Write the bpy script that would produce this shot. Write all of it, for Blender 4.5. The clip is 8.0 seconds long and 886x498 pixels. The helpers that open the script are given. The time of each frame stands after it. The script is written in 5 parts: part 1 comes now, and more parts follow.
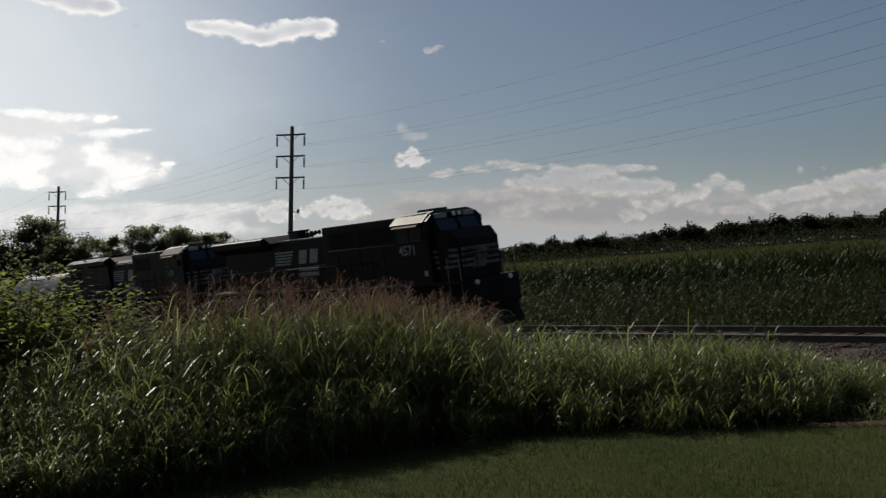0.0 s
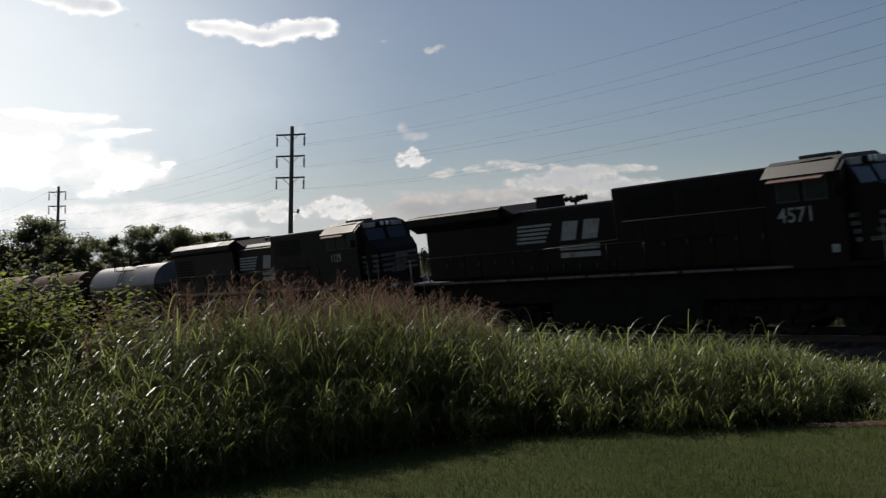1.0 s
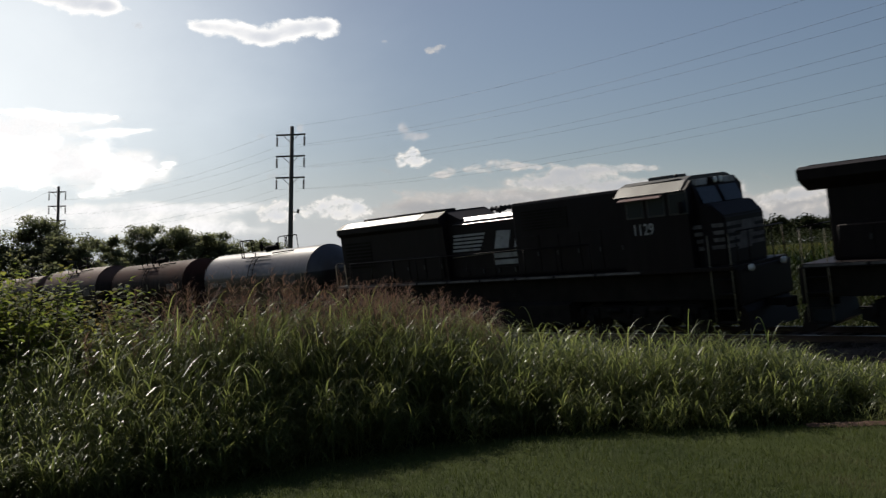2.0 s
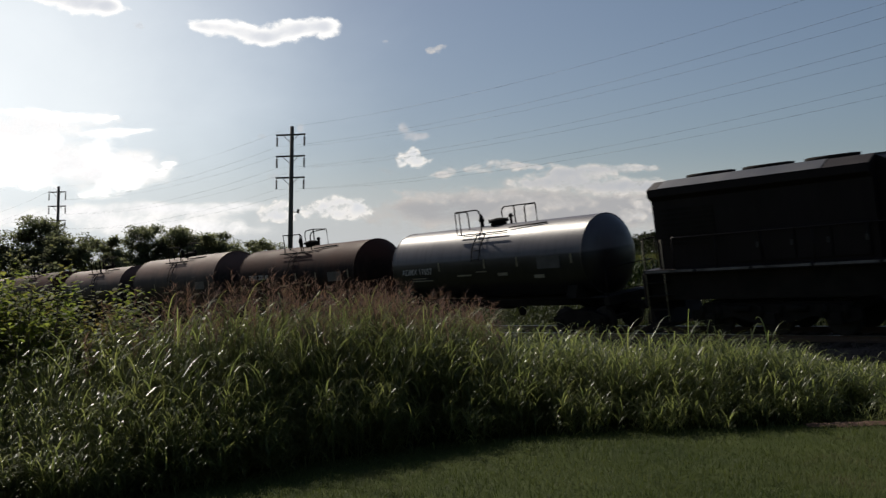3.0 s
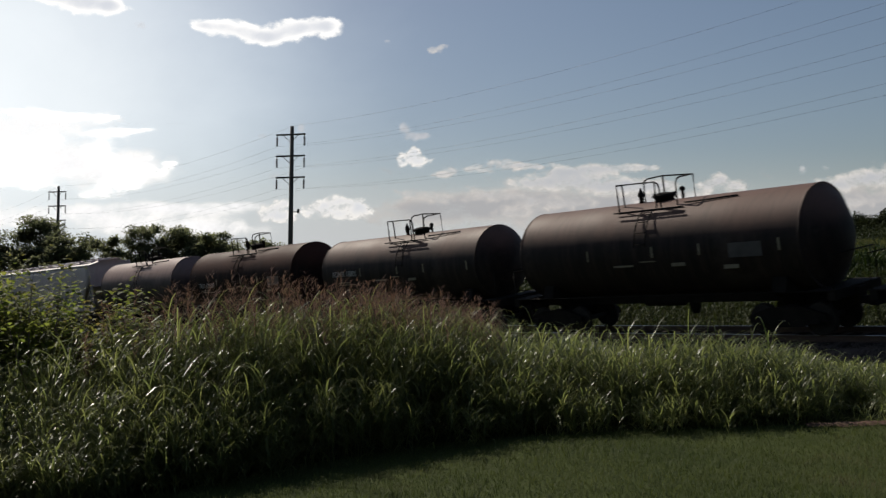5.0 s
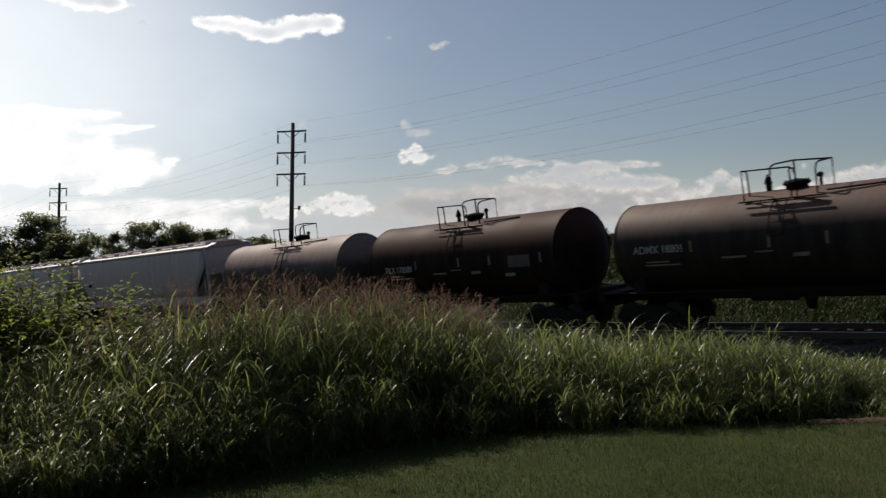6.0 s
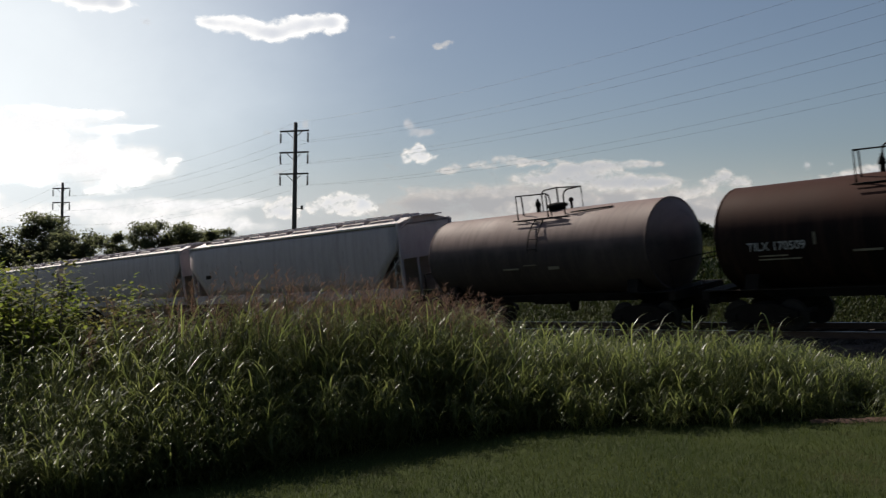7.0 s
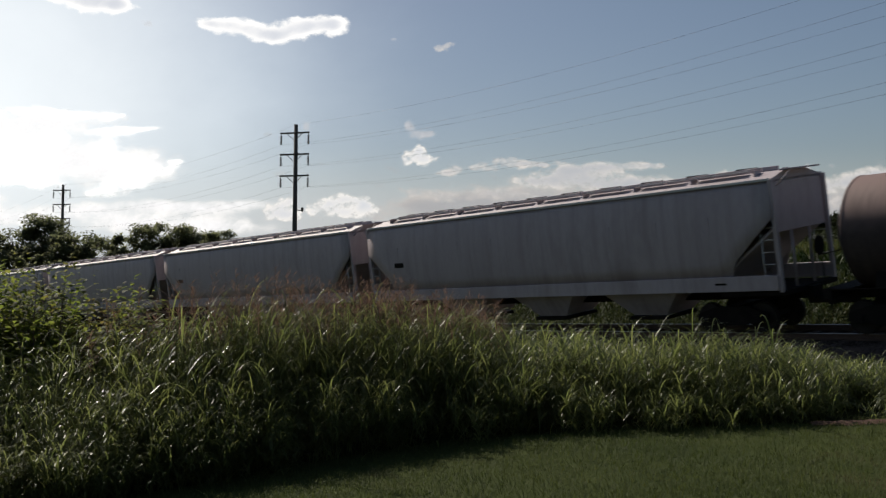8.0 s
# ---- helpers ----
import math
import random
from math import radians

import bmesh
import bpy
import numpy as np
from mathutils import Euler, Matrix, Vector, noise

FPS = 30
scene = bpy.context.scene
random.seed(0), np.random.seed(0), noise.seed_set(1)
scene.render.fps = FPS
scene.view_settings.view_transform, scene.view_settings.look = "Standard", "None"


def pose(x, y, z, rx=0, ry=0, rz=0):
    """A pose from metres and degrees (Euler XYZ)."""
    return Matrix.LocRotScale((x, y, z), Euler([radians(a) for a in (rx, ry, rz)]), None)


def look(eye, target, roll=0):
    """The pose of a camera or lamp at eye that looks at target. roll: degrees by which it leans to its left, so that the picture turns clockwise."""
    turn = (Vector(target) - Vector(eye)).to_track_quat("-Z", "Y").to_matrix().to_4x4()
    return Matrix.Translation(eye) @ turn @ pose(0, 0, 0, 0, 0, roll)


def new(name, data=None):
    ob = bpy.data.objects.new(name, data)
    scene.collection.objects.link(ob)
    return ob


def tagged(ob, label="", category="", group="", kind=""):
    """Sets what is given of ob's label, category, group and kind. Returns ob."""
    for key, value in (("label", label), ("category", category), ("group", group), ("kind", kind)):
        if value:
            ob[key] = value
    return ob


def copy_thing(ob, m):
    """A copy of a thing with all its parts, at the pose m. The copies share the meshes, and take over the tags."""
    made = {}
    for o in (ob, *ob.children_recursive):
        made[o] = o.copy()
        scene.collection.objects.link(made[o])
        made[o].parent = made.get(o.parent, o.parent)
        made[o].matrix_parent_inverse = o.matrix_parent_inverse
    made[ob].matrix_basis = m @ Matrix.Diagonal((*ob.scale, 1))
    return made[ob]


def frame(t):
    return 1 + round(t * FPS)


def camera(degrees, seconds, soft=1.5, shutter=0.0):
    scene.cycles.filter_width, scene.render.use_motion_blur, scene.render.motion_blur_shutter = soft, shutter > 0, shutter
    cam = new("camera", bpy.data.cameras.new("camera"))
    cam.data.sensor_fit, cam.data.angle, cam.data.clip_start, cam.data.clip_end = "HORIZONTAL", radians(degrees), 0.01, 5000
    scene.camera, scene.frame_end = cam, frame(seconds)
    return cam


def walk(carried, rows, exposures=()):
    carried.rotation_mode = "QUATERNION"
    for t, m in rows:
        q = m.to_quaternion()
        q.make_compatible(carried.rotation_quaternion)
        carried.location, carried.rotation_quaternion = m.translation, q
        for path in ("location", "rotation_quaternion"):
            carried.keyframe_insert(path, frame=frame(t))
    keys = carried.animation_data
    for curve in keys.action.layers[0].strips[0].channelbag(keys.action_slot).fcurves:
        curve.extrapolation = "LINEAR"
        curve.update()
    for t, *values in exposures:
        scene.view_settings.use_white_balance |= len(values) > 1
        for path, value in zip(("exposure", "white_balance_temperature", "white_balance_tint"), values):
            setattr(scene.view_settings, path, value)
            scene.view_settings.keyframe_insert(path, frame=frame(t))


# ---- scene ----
# ---------------------------------------------------------------- camera
cam = camera(49.08, 8.0, soft=1.35, shutter=0.15)
EYE_Z = 1.883


def aim(yaw, pitch):
    """Camera pose: degrees to the left of the resting line, degrees up."""
    a, b = radians(-yaw), radians(pitch)
    way = Vector((math.sin(a) * math.cos(b), math.cos(a) * math.cos(b), math.sin(b)))
    return look((0, 0, EYE_Z), Vector((0, 0, EYE_Z)) + way * 10, -2.78)


P0 = 2.064
K = 0.03337  # degrees in one unit of sway
SWAY = [(0.0, 0, 0), (1.5, 0, 0), (3.0, 0, 0), (4.5, 0, 0), (4.7, 0, 0), (5.3, 0.3, 0.8), (5.8, 1, 2), (5.9, 1.4, 3.4), (6.0, 1.8, 6), (6.1, 2.6, 9), (6.2, 4.2, 11.4), (6.3, 6.2, 12.8),
        (6.4, 6.7, 13), (6.5, 6.6, 12.2), (6.6, 6.6, 10.4), (6.8, 6.6, 8), (7.0, 6.7, 6.4), (7.5, 6.8, 4.6), (8.0, 7.2, 3)]
walk(cam, [(t, aim(a * K, P0 - b * K)) for t, a, b in SWAY],
     exposures=[(0.0, -0.26, 6650, 10), (0.5, -0.13, 6650, 10), (1.0, 0.03, 6650, 10), (8.0, 0.08, 6650, 10)])

# ---------------------------------------------------------------- light
SUN_AZ, SUN_EL = -33.0, 43.0
world = bpy.data.worlds.new("sky")
scene.world = world
world.use_nodes = True
wn = world.node_tree
sky = wn.nodes.new("ShaderNodeTexSky")
sky.sky_type, sky.sun_disc = "NISHITA", False
sky.sun_elevation, sky.sun_rotation = radians(SUN_EL), radians(SUN_AZ)
sky.air_density, sky.dust_density, sky.ozone_density = 1.0, 1.2, 2.2
wn.links.new(sky.outputs[0], wn.nodes["Background"].inputs[0])
wn.nodes["Background"].inputs[1].default_value = 0.055
sun = new("sun", bpy.data.lights.new("sun", "SUN"))
sun.data.energy, sun.data.angle, sun.data.color = 4.1, radians(0.6), (1.0, 0.93, 0.82)
sa, se = radians(SUN_AZ), radians(SUN_EL)
sun.matrix_world = look((math.sin(sa) * math.cos(se) * 50, math.cos(sa) * math.cos(se) * 50, math.sin(se) * 50), (0, 0, 0))


# ---------------------------------------------------------------- materials
def node(t, kind, **props):
    n = t.nodes.new(kind)
    for k, val in props.items():
        n.inputs[k.replace("_", " ")].default_value = val
    return n


def mat(name, c1, c2, rough=0.6, metal=0.0, scale=3.0, fine=40.0, bump=0.15, spec=0.5, stain=None, stain_at=0.55, leaf=0.0, island=0.0, coat=0.0, stretch=None, top=None, streak=None):
    """Two-tone procedural surface with coarse and fine variation; leaf adds light shining through."""
    m = bpy.data.materials.new(name)
    m.use_nodes = True
    t = m.node_tree
    b = t.nodes["Principled BSDF"]
    tc = t.nodes.new("ShaderNodeTexCoord")
    co = tc.outputs["Object"]
    if stretch:
        mp = t.nodes.new("ShaderNodeMapping")
        mp.inputs["Scale"].default_value = stretch
        t.links.new(co, mp.inputs[0])
        co = mp.outputs[0]
    n1, n2 = node(t, "ShaderNodeTexNoise", Scale=scale, Detail=5.0), node(t, "ShaderNodeTexNoise", Scale=fine, Detail=4.0)
    t.links.new(co, n1.inputs["Vector"])
    t.links.new(co, n2.inputs["Vector"])
    add = t.nodes.new("ShaderNodeMath")
    add.operation = "MULTIPLY_ADD"
    t.links.new(n2.outputs[0], add.inputs[0])
    add.inputs[1].default_value = 0.45
    t.links.new(n1.outputs[0], add.inputs[2])
    ramp = t.nodes.new("ShaderNodeMapRange")
    ramp.inputs[1].default_value, ramp.inputs[2].default_value = 0.5, 0.95
    t.links.new(add.outputs[0], ramp.inputs[0])
    fac = ramp.outputs[0]
    if island:
        geo = t.nodes.new("ShaderNodeNewGeometry")
        mi = t.nodes.new("ShaderNodeMix")
        mi.inputs[0].default_value = island
        t.links.new(fac, mi.inputs[2])
        t.links.new(geo.outputs["Random Per Island"], mi.inputs[3])
        fac = mi.outputs[0]
    mix = t.nodes.new("ShaderNodeMix")
    mix.data_type = "RGBA"
    mix.inputs[6].default_value, mix.inputs[7].default_value = (*c1, 1), (*c2, 1)
    t.links.new(fac, mix.inputs[0])
    col = mix.outputs[2]
    if stain:
        n3 = node(t, "ShaderNodeTexNoise", Scale=scale * 0.6, Detail=8.0, Roughness=0.7)
        t.links.new(co, n3.inputs["Vector"])
        r3 = t.nodes.new("ShaderNodeMapRange")
        r3.inputs[1].default_value, r3.inputs[2].default_value = stain_at - 0.06, stain_at + 0.1
        t.links.new(n3.outputs[0], r3.inputs[0])
        m3 = t.nodes.new("ShaderNodeMix")
        m3.data_type = "RGBA"
        m3.inputs[7].default_value = (*stain, 1)
        t.links.new(r3.outputs[0], m3.inputs[0])
        t.links.new(col, m3.inputs[6])
        col = m3.outputs[2]
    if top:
        # faded, rusted upper shell with ragged limit; on the black tank, painted sky reflection
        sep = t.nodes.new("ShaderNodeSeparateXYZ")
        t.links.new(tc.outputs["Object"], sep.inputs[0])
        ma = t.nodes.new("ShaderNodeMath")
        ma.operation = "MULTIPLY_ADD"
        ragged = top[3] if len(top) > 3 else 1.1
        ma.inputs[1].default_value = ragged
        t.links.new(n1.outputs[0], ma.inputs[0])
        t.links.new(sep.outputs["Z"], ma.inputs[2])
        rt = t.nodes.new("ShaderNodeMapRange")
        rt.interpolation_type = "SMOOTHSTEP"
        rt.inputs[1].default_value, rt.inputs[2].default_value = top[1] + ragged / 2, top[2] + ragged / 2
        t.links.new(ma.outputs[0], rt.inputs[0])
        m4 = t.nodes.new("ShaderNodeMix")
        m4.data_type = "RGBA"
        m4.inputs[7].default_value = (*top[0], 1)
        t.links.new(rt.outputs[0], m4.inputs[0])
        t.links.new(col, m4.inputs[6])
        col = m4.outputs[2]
    if streak:
        # grime that has run down the side
        ms_ = t.nodes.new("ShaderNodeMapping")
        ms_.inputs["Scale"].default_value = (2.6, 0.6, 0.16)
        t.links.new(tc.outputs["Object"], ms_.inputs[0])
        n5 = node(t, "ShaderNodeTexNoise", Scale=1.6, Detail=7.0, Roughness=0.65)
        t.links.new(ms_.outputs[0], n5.inputs["Vector"])
        r5 = t.nodes.new("ShaderNodeMapRange")
        r5.inputs[1].default_value, r5.inputs[2].default_value, r5.inputs[4].default_value = 0.48, 0.72, streak[1]
        t.links.new(n5.outputs[0], r5.inputs[0])
        m5 = t.nodes.new("ShaderNodeMix")
        m5.data_type = "RGBA"
        m5.inputs[7].default_value = (*streak[0], 1)
        t.links.new(r5.outputs[0], m5.inputs[0])
        t.links.new(col, m5.inputs[6])
        col = m5.outputs[2]
    t.links.new(col, b.inputs["Base Color"])
    rr = t.nodes.new("ShaderNodeMapRange")
    rr.inputs[3].default_value, rr.inputs[4].default_value = max(rough - 0.12, 0.05), min(rough + 0.12, 1)
    t.links.new(n1.outputs[0], rr.inputs[0])
    t.links.new(rr.outputs[0], b.inputs["Roughness"])
    b.inputs["Metallic"].default_value, b.inputs["Specular IOR Level"].default_value = metal, spec
    b.inputs["Coat Weight"].default_value = coat
    if bump:
        bp = node(t, "ShaderNodeBump", Strength=bump, Distance=0.02)
        t.links.new(n2.outputs[0], bp.inputs["Height"])
        t.links.new(bp.outputs[0], b.inputs["Normal"])
    if leaf:
        tr = t.nodes.new("ShaderNodeBsdfTranslucent")
        glow = t.nodes.new("ShaderNodeMix")
        glow.data_type, glow.blend_type = "RGBA", "MULTIPLY"
        glow.inputs[0].default_value, glow.inputs[7].default_value = 1.0, (1.6, 1.55, 1.25, 1)
        t.links.new(col, glow.inputs[6])
        t.links.new(glow.outputs[2], tr.inputs[0])
        ms = t.nodes.new("ShaderNodeMixShader")
        ms.inputs[0].default_value = leaf
        t.links.new(b.outputs[0], ms.inputs[1])
        t.links.new(tr.outputs[0], ms.inputs[2])
        t.links.new(ms.outputs[0], t.nodes["Material Output"].inputs[0])
    return m


M_GROUND = mat("field_soil", (0.022, 0.03, 0.011), (0.048, 0.052, 0.022), 0.98, scale=0.8, fine=20, bump=0.6, spec=0.02)
M_SOIL = mat("red_soil", (0.07, 0.045, 0.035), (0.14, 0.09, 0.07), 0.95, scale=5, fine=50, bump=0.8, spec=0.05)
M_LAWN = mat("lawn_green", (0.028, 0.04, 0.011), (0.055, 0.068, 0.022), 0.95, scale=0.7, fine=45, bump=0.8, spec=0.05)
M_LAWNB = mat("lawn_blades", (0.033, 0.05, 0.013), (0.08, 0.096, 0.034), 0.65, scale=0.6, bump=0, leaf=0.35, island=0.3, spec=0.14, stain=(0.085, 0.078, 0.045), stain_at=0.6)
M_GRASS = mat("tall_grass_blades", (0.046, 0.068, 0.022), (0.165, 0.184, 0.074), 0.34, scale=0.9, bump=0, leaf=0.63, island=0.7, spec=0.36)
M_STEM = mat("grass_stems", (0.055, 0.07, 0.022), (0.12, 0.115, 0.05), 0.7, bump=0, leaf=0.2, island=0.6, spec=0.12)
M_PLUME = mat("seed_plumes", (0.085, 0.052, 0.045), (0.16, 0.105, 0.09), 0.85, bump=0, leaf=0.4, island=0.6, spec=0.08)
M_WEED = mat("rank_weeds", (0.012, 0.023, 0.007), (0.044, 0.056, 0.018), 0.55, scale=0.5, bump=0, leaf=0.26, island=0.65, spec=0.08)
M_BUSH = mat("bush_leaves", (0.06, 0.095, 0.018), (0.17, 0.195, 0.048), 0.6, scale=1.0, bump=0, leaf=0.7, island=0.6, spec=0.2, stain=(0.13, 0.085, 0.045), stain_at=0.56)
M_CORN = mat("corn_leaves", (0.009, 0.022, 0.005), (0.03, 0.045, 0.011), 0.5, scale=0.6, bump=0, leaf=0.22, island=0.65, spec=0.07)
M_TASSEL = mat("corn_tassels", (0.06, 0.07, 0.022), (0.12, 0.118, 0.045), 0.8, bump=0, leaf=0.35, island=0.5, spec=0.08)
# leaf colour in two tones: haze lifts this, ridge shade darkens the next
M_TREE = mat("tree_leaves", (0.075, 0.09, 0.056), (0.15, 0.16, 0.1), 0.75, scale=0.3, bump=0, leaf=0.74, island=0.5, spec=0.15)
M_RIDGELEAF = mat("shaded_ridge_leaves", (0.014, 0.022, 0.01), (0.038, 0.046, 0.02), 0.85, scale=0.12, bump=0, leaf=0.15, island=0.5, spec=0.05)
M_BARK = mat("bark", (0.07, 0.05, 0.035), (0.14, 0.11, 0.08), 0.9, scale=4, bump=0.5)
M_BALLAST = mat("ballast_stone", (0.026, 0.021, 0.018), (0.098, 0.078, 0.068), 0.9, scale=3, fine=25, bump=0.8, island=0.6, spec=0.12)
M_RAIL = mat("rail_rust", (0.07, 0.045, 0.035), (0.12, 0.075, 0.055), 0.7, metal=0.4, scale=2)
M_RAILTOP = mat("rail_polish", (0.2, 0.19, 0.185), (0.3, 0.29, 0.285), 0.4, metal=0.9, scale=2, bump=0.02)
M_TIE = mat("creosote_tie", (0.018, 0.014, 0.012), (0.045, 0.036, 0.03), 0.95, scale=4, bump=0.6, spec=0.1)
M_POLE = mat("weathered_pole", (0.06, 0.05, 0.045), (0.13, 0.11, 0.09), 0.9, scale=3, bump=0.4, stretch=(6, 6, 0.6))
M_WIRE = mat("conductor", (0.03, 0.03, 0.033), (0.06, 0.06, 0.065), 0.6, metal=0.1, bump=0)
M_INSUL = mat("insulator_glaze", (0.05, 0.04, 0.04), (0.09, 0.07, 0.06), 0.25, scale=8, bump=0)
M_BLACK = mat("locomotive_black", (0.0085, 0.0054, 0.0068), (0.0135, 0.0098, 0.011), 0.5, scale=0.8, fine=25, bump=0.04, stain=(0.019, 0.0145, 0.0145), stain_at=0.62, spec=0.12, streak=((0.022, 0.016, 0.015), 0.4))
M_UNDER = mat("grimy_undercarriage", (0.009, 0.008, 0.007), (0.022, 0.018, 0.016), 0.85, scale=2, fine=30, bump=0.3, spec=0.08)
M_WHITE = mat("worn_white_lettering", (0.26, 0.25, 0.245), (0.4, 0.39, 0.38), 0.6, scale=4, bump=0, stain=(0.16, 0.15, 0.145), stain_at=0.58, spec=0.25)
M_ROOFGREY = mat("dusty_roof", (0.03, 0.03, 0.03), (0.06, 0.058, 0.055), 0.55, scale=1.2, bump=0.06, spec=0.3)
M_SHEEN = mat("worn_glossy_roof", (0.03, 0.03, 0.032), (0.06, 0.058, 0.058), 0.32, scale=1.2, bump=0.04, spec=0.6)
# grimy white, darkened further so dim light sits in the colour
M_DIMWHITE = mat("dimmed_grimy_white_paint", (0.1, 0.09, 0.088), (0.19, 0.175, 0.17), 0.7, scale=3, bump=0.02, stain=(0.06, 0.052, 0.05), stain_at=0.55, spec=0.15)
M_GLASS = mat("tinted_cab_glass", (0.02, 0.025, 0.035), (0.025, 0.03, 0.04), 0.08, scale=1, bump=0)
M_LENS = mat("lamp_lens", (0.6, 0.6, 0.58), (0.7, 0.7, 0.66), 0.15, scale=4, bump=0)
# top: the sky's reflection painted as a sharp-edged grey upper half
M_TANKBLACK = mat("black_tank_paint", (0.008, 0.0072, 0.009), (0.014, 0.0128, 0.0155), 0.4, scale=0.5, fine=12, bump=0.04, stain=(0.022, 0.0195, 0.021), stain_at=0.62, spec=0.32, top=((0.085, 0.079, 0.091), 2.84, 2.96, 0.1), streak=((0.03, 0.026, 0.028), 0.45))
M_PANEL = mat("dull_panel_paint", (0.05, 0.046, 0.045), (0.09, 0.083, 0.08), 0.6, scale=3, bump=0.03, spec=0.25)
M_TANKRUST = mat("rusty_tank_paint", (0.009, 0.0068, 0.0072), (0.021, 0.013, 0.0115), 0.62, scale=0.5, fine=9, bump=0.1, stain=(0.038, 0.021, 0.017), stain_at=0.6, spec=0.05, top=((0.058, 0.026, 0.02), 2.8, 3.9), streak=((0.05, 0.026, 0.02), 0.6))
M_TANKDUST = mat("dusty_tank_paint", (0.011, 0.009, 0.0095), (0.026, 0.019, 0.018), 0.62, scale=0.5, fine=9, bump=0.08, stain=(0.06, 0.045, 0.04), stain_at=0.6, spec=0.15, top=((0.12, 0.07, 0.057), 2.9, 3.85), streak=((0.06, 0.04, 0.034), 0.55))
M_HOPPER = mat("hopper_grey_paint", (0.36, 0.305, 0.322), (0.45, 0.39, 0.408), 0.55, scale=0.5, fine=10, bump=0.06, stain=(0.29, 0.24, 0.24), stain_at=0.63, stretch=(1, 1, 0.35), streak=((0.25, 0.2, 0.19), 0.5))
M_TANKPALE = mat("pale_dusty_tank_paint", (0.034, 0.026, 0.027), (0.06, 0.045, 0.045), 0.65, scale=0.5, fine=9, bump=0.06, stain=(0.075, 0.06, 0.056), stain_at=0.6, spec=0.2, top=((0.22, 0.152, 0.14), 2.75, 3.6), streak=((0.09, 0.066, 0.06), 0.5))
M_AWNING = mat("faded_red_awning", (0.09, 0.04, 0.038), (0.14, 0.065, 0.06), 0.8, scale=3, bump=0.05)
M_HOPTRIM = mat("hopper_light_trim", (0.45, 0.45, 0.45), (0.6, 0.59, 0.58), 0.4, scale=1, bump=0.04)
M_WHEEL = mat("wheel_steel", (0.015, 0.013, 0.012), (0.04, 0.034, 0.03), 0.8, metal=0.2, scale=3, spec=0.2)
M_YELLOW = mat("dull_reflector_tape", (0.14, 0.12, 0.085), (0.24, 0.21, 0.15), 0.6, bump=0, spec=0.2)


# ---------------------------------------------------------------- mesh helpers
def part(name, bm, material, parent, label=""):
    me = bpy.data.meshes.new(name)
    bm.normal_update()
    bm.to_mesh(me)
    bm.free()
    me.materials.append(material)
    ob = new(name, me)
    ob.parent = parent
    if label:
        ob["label"] = label
    return ob


def box(bm, x0, x1, y0, y1, z0, z1, bevel=0.0, top=None):
    """Box; top=(dx, dy) draws the upper face in at each side."""
    dx, dy = top or (0, 0)
    vs = [bm.verts.new(p) for p in ((x0, y0, z0), (x1, y0, z0), (x1, y1, z0), (x0, y1, z0),
                                    (x0 + dx, y0 + dy, z1), (x1 - dx, y0 + dy, z1), (x1 - dx, y1 - dy, z1), (x0 + dx, y1 - dy, z1))]
    fs = [bm.faces.new([vs[i] for i in q]) for q in ((3, 2, 1, 0), (4, 5, 6, 7), (0, 1, 5, 4), (1, 2, 6, 5), (2, 3, 7, 6), (3, 0, 4, 7))]
    if bevel:
        es = {e for f in fs for e in f.edges}
        bmesh.ops.bevel(bm, geom=list(es), offset=bevel, segments=2, affect="EDGES", profile=0.6)
    return bm


def prism(bm, profile, a, b, axis="y"):
    """Closed profile (pairs) pushed from a to b along an axis; pairs are (x, z) for y and (y, z) for x."""
    def place(u, w, k):
        return (u, k, w) if axis == "y" else (k, u, w)
    r0 = [bm.verts.new(place(u, w, a)) for u, w in profile]
    r1 = [bm.verts.new(place(u, w, b)) for u, w in profile]
    n = len(profile)
    for i in range(n):
        bm.faces.new((r0[i], r0[(i + 1) % n], r1[(i + 1) % n], r1[i]))
    bm.faces.new(r0)
    bm.faces.new(r1[::-1])
    bmesh.ops.recalc_face_normals(bm, faces=bm.faces)
    return bm


def rod(bm, p, q, r, sides=6, r2=None):
    p, q = Vector(p), Vector(q)
    m = (q - p).to_track_quat("Z", "Y").to_matrix()
    rings = []
    for c, rr in ((p, r), (q, r if r2 is None else r2)):
        rings.append([bm.verts.new(c + m @ Vector((math.cos(2 * math.pi * i / sides) * rr, math.sin(2 * math.pi * i / sides) * rr, 0))) for i in range(sides)])
    for i in range(sides):
        f = bm.faces.new((rings[0][i], rings[0][(i + 1) % sides], rings[1][(i + 1) % sides], rings[1][i]))
        f.smooth = True
    bm.faces.new(rings[0][::-1])
    bm.faces.new(rings[1])
    return bm


def lathe(bm, rows, sides=24, axis="x", centre=(0, 0, 0)):
    """Rings (distance along the axis, radius) joined into a turned body."""
    rings = []
    for u, r in rows:
        ring = []
        for i in range(sides):
            a = 2 * math.pi * i / sides
            c, s = math.cos(a) * r, math.sin(a) * r
            pt = (u, c, s) if axis == "x" else (c, u, s) if axis == "y" else (c, s, u)
            ring.append(bm.verts.new(Vector(pt) + Vector(centre)))
        rings.append(ring)
    for r0, r1 in zip(rings, rings[1:]):
        for i in range(sides):
            f = bm.faces.new((r0[i], r0[(i + 1) % sides], r1[(i + 1) % sides], r1[i]))
            f.smooth = True
    bm.faces.new(rings[0])
    bm.faces.new(rings[-1])
    bmesh.ops.recalc_face_normals(bm, faces=bm.faces)
    return bm


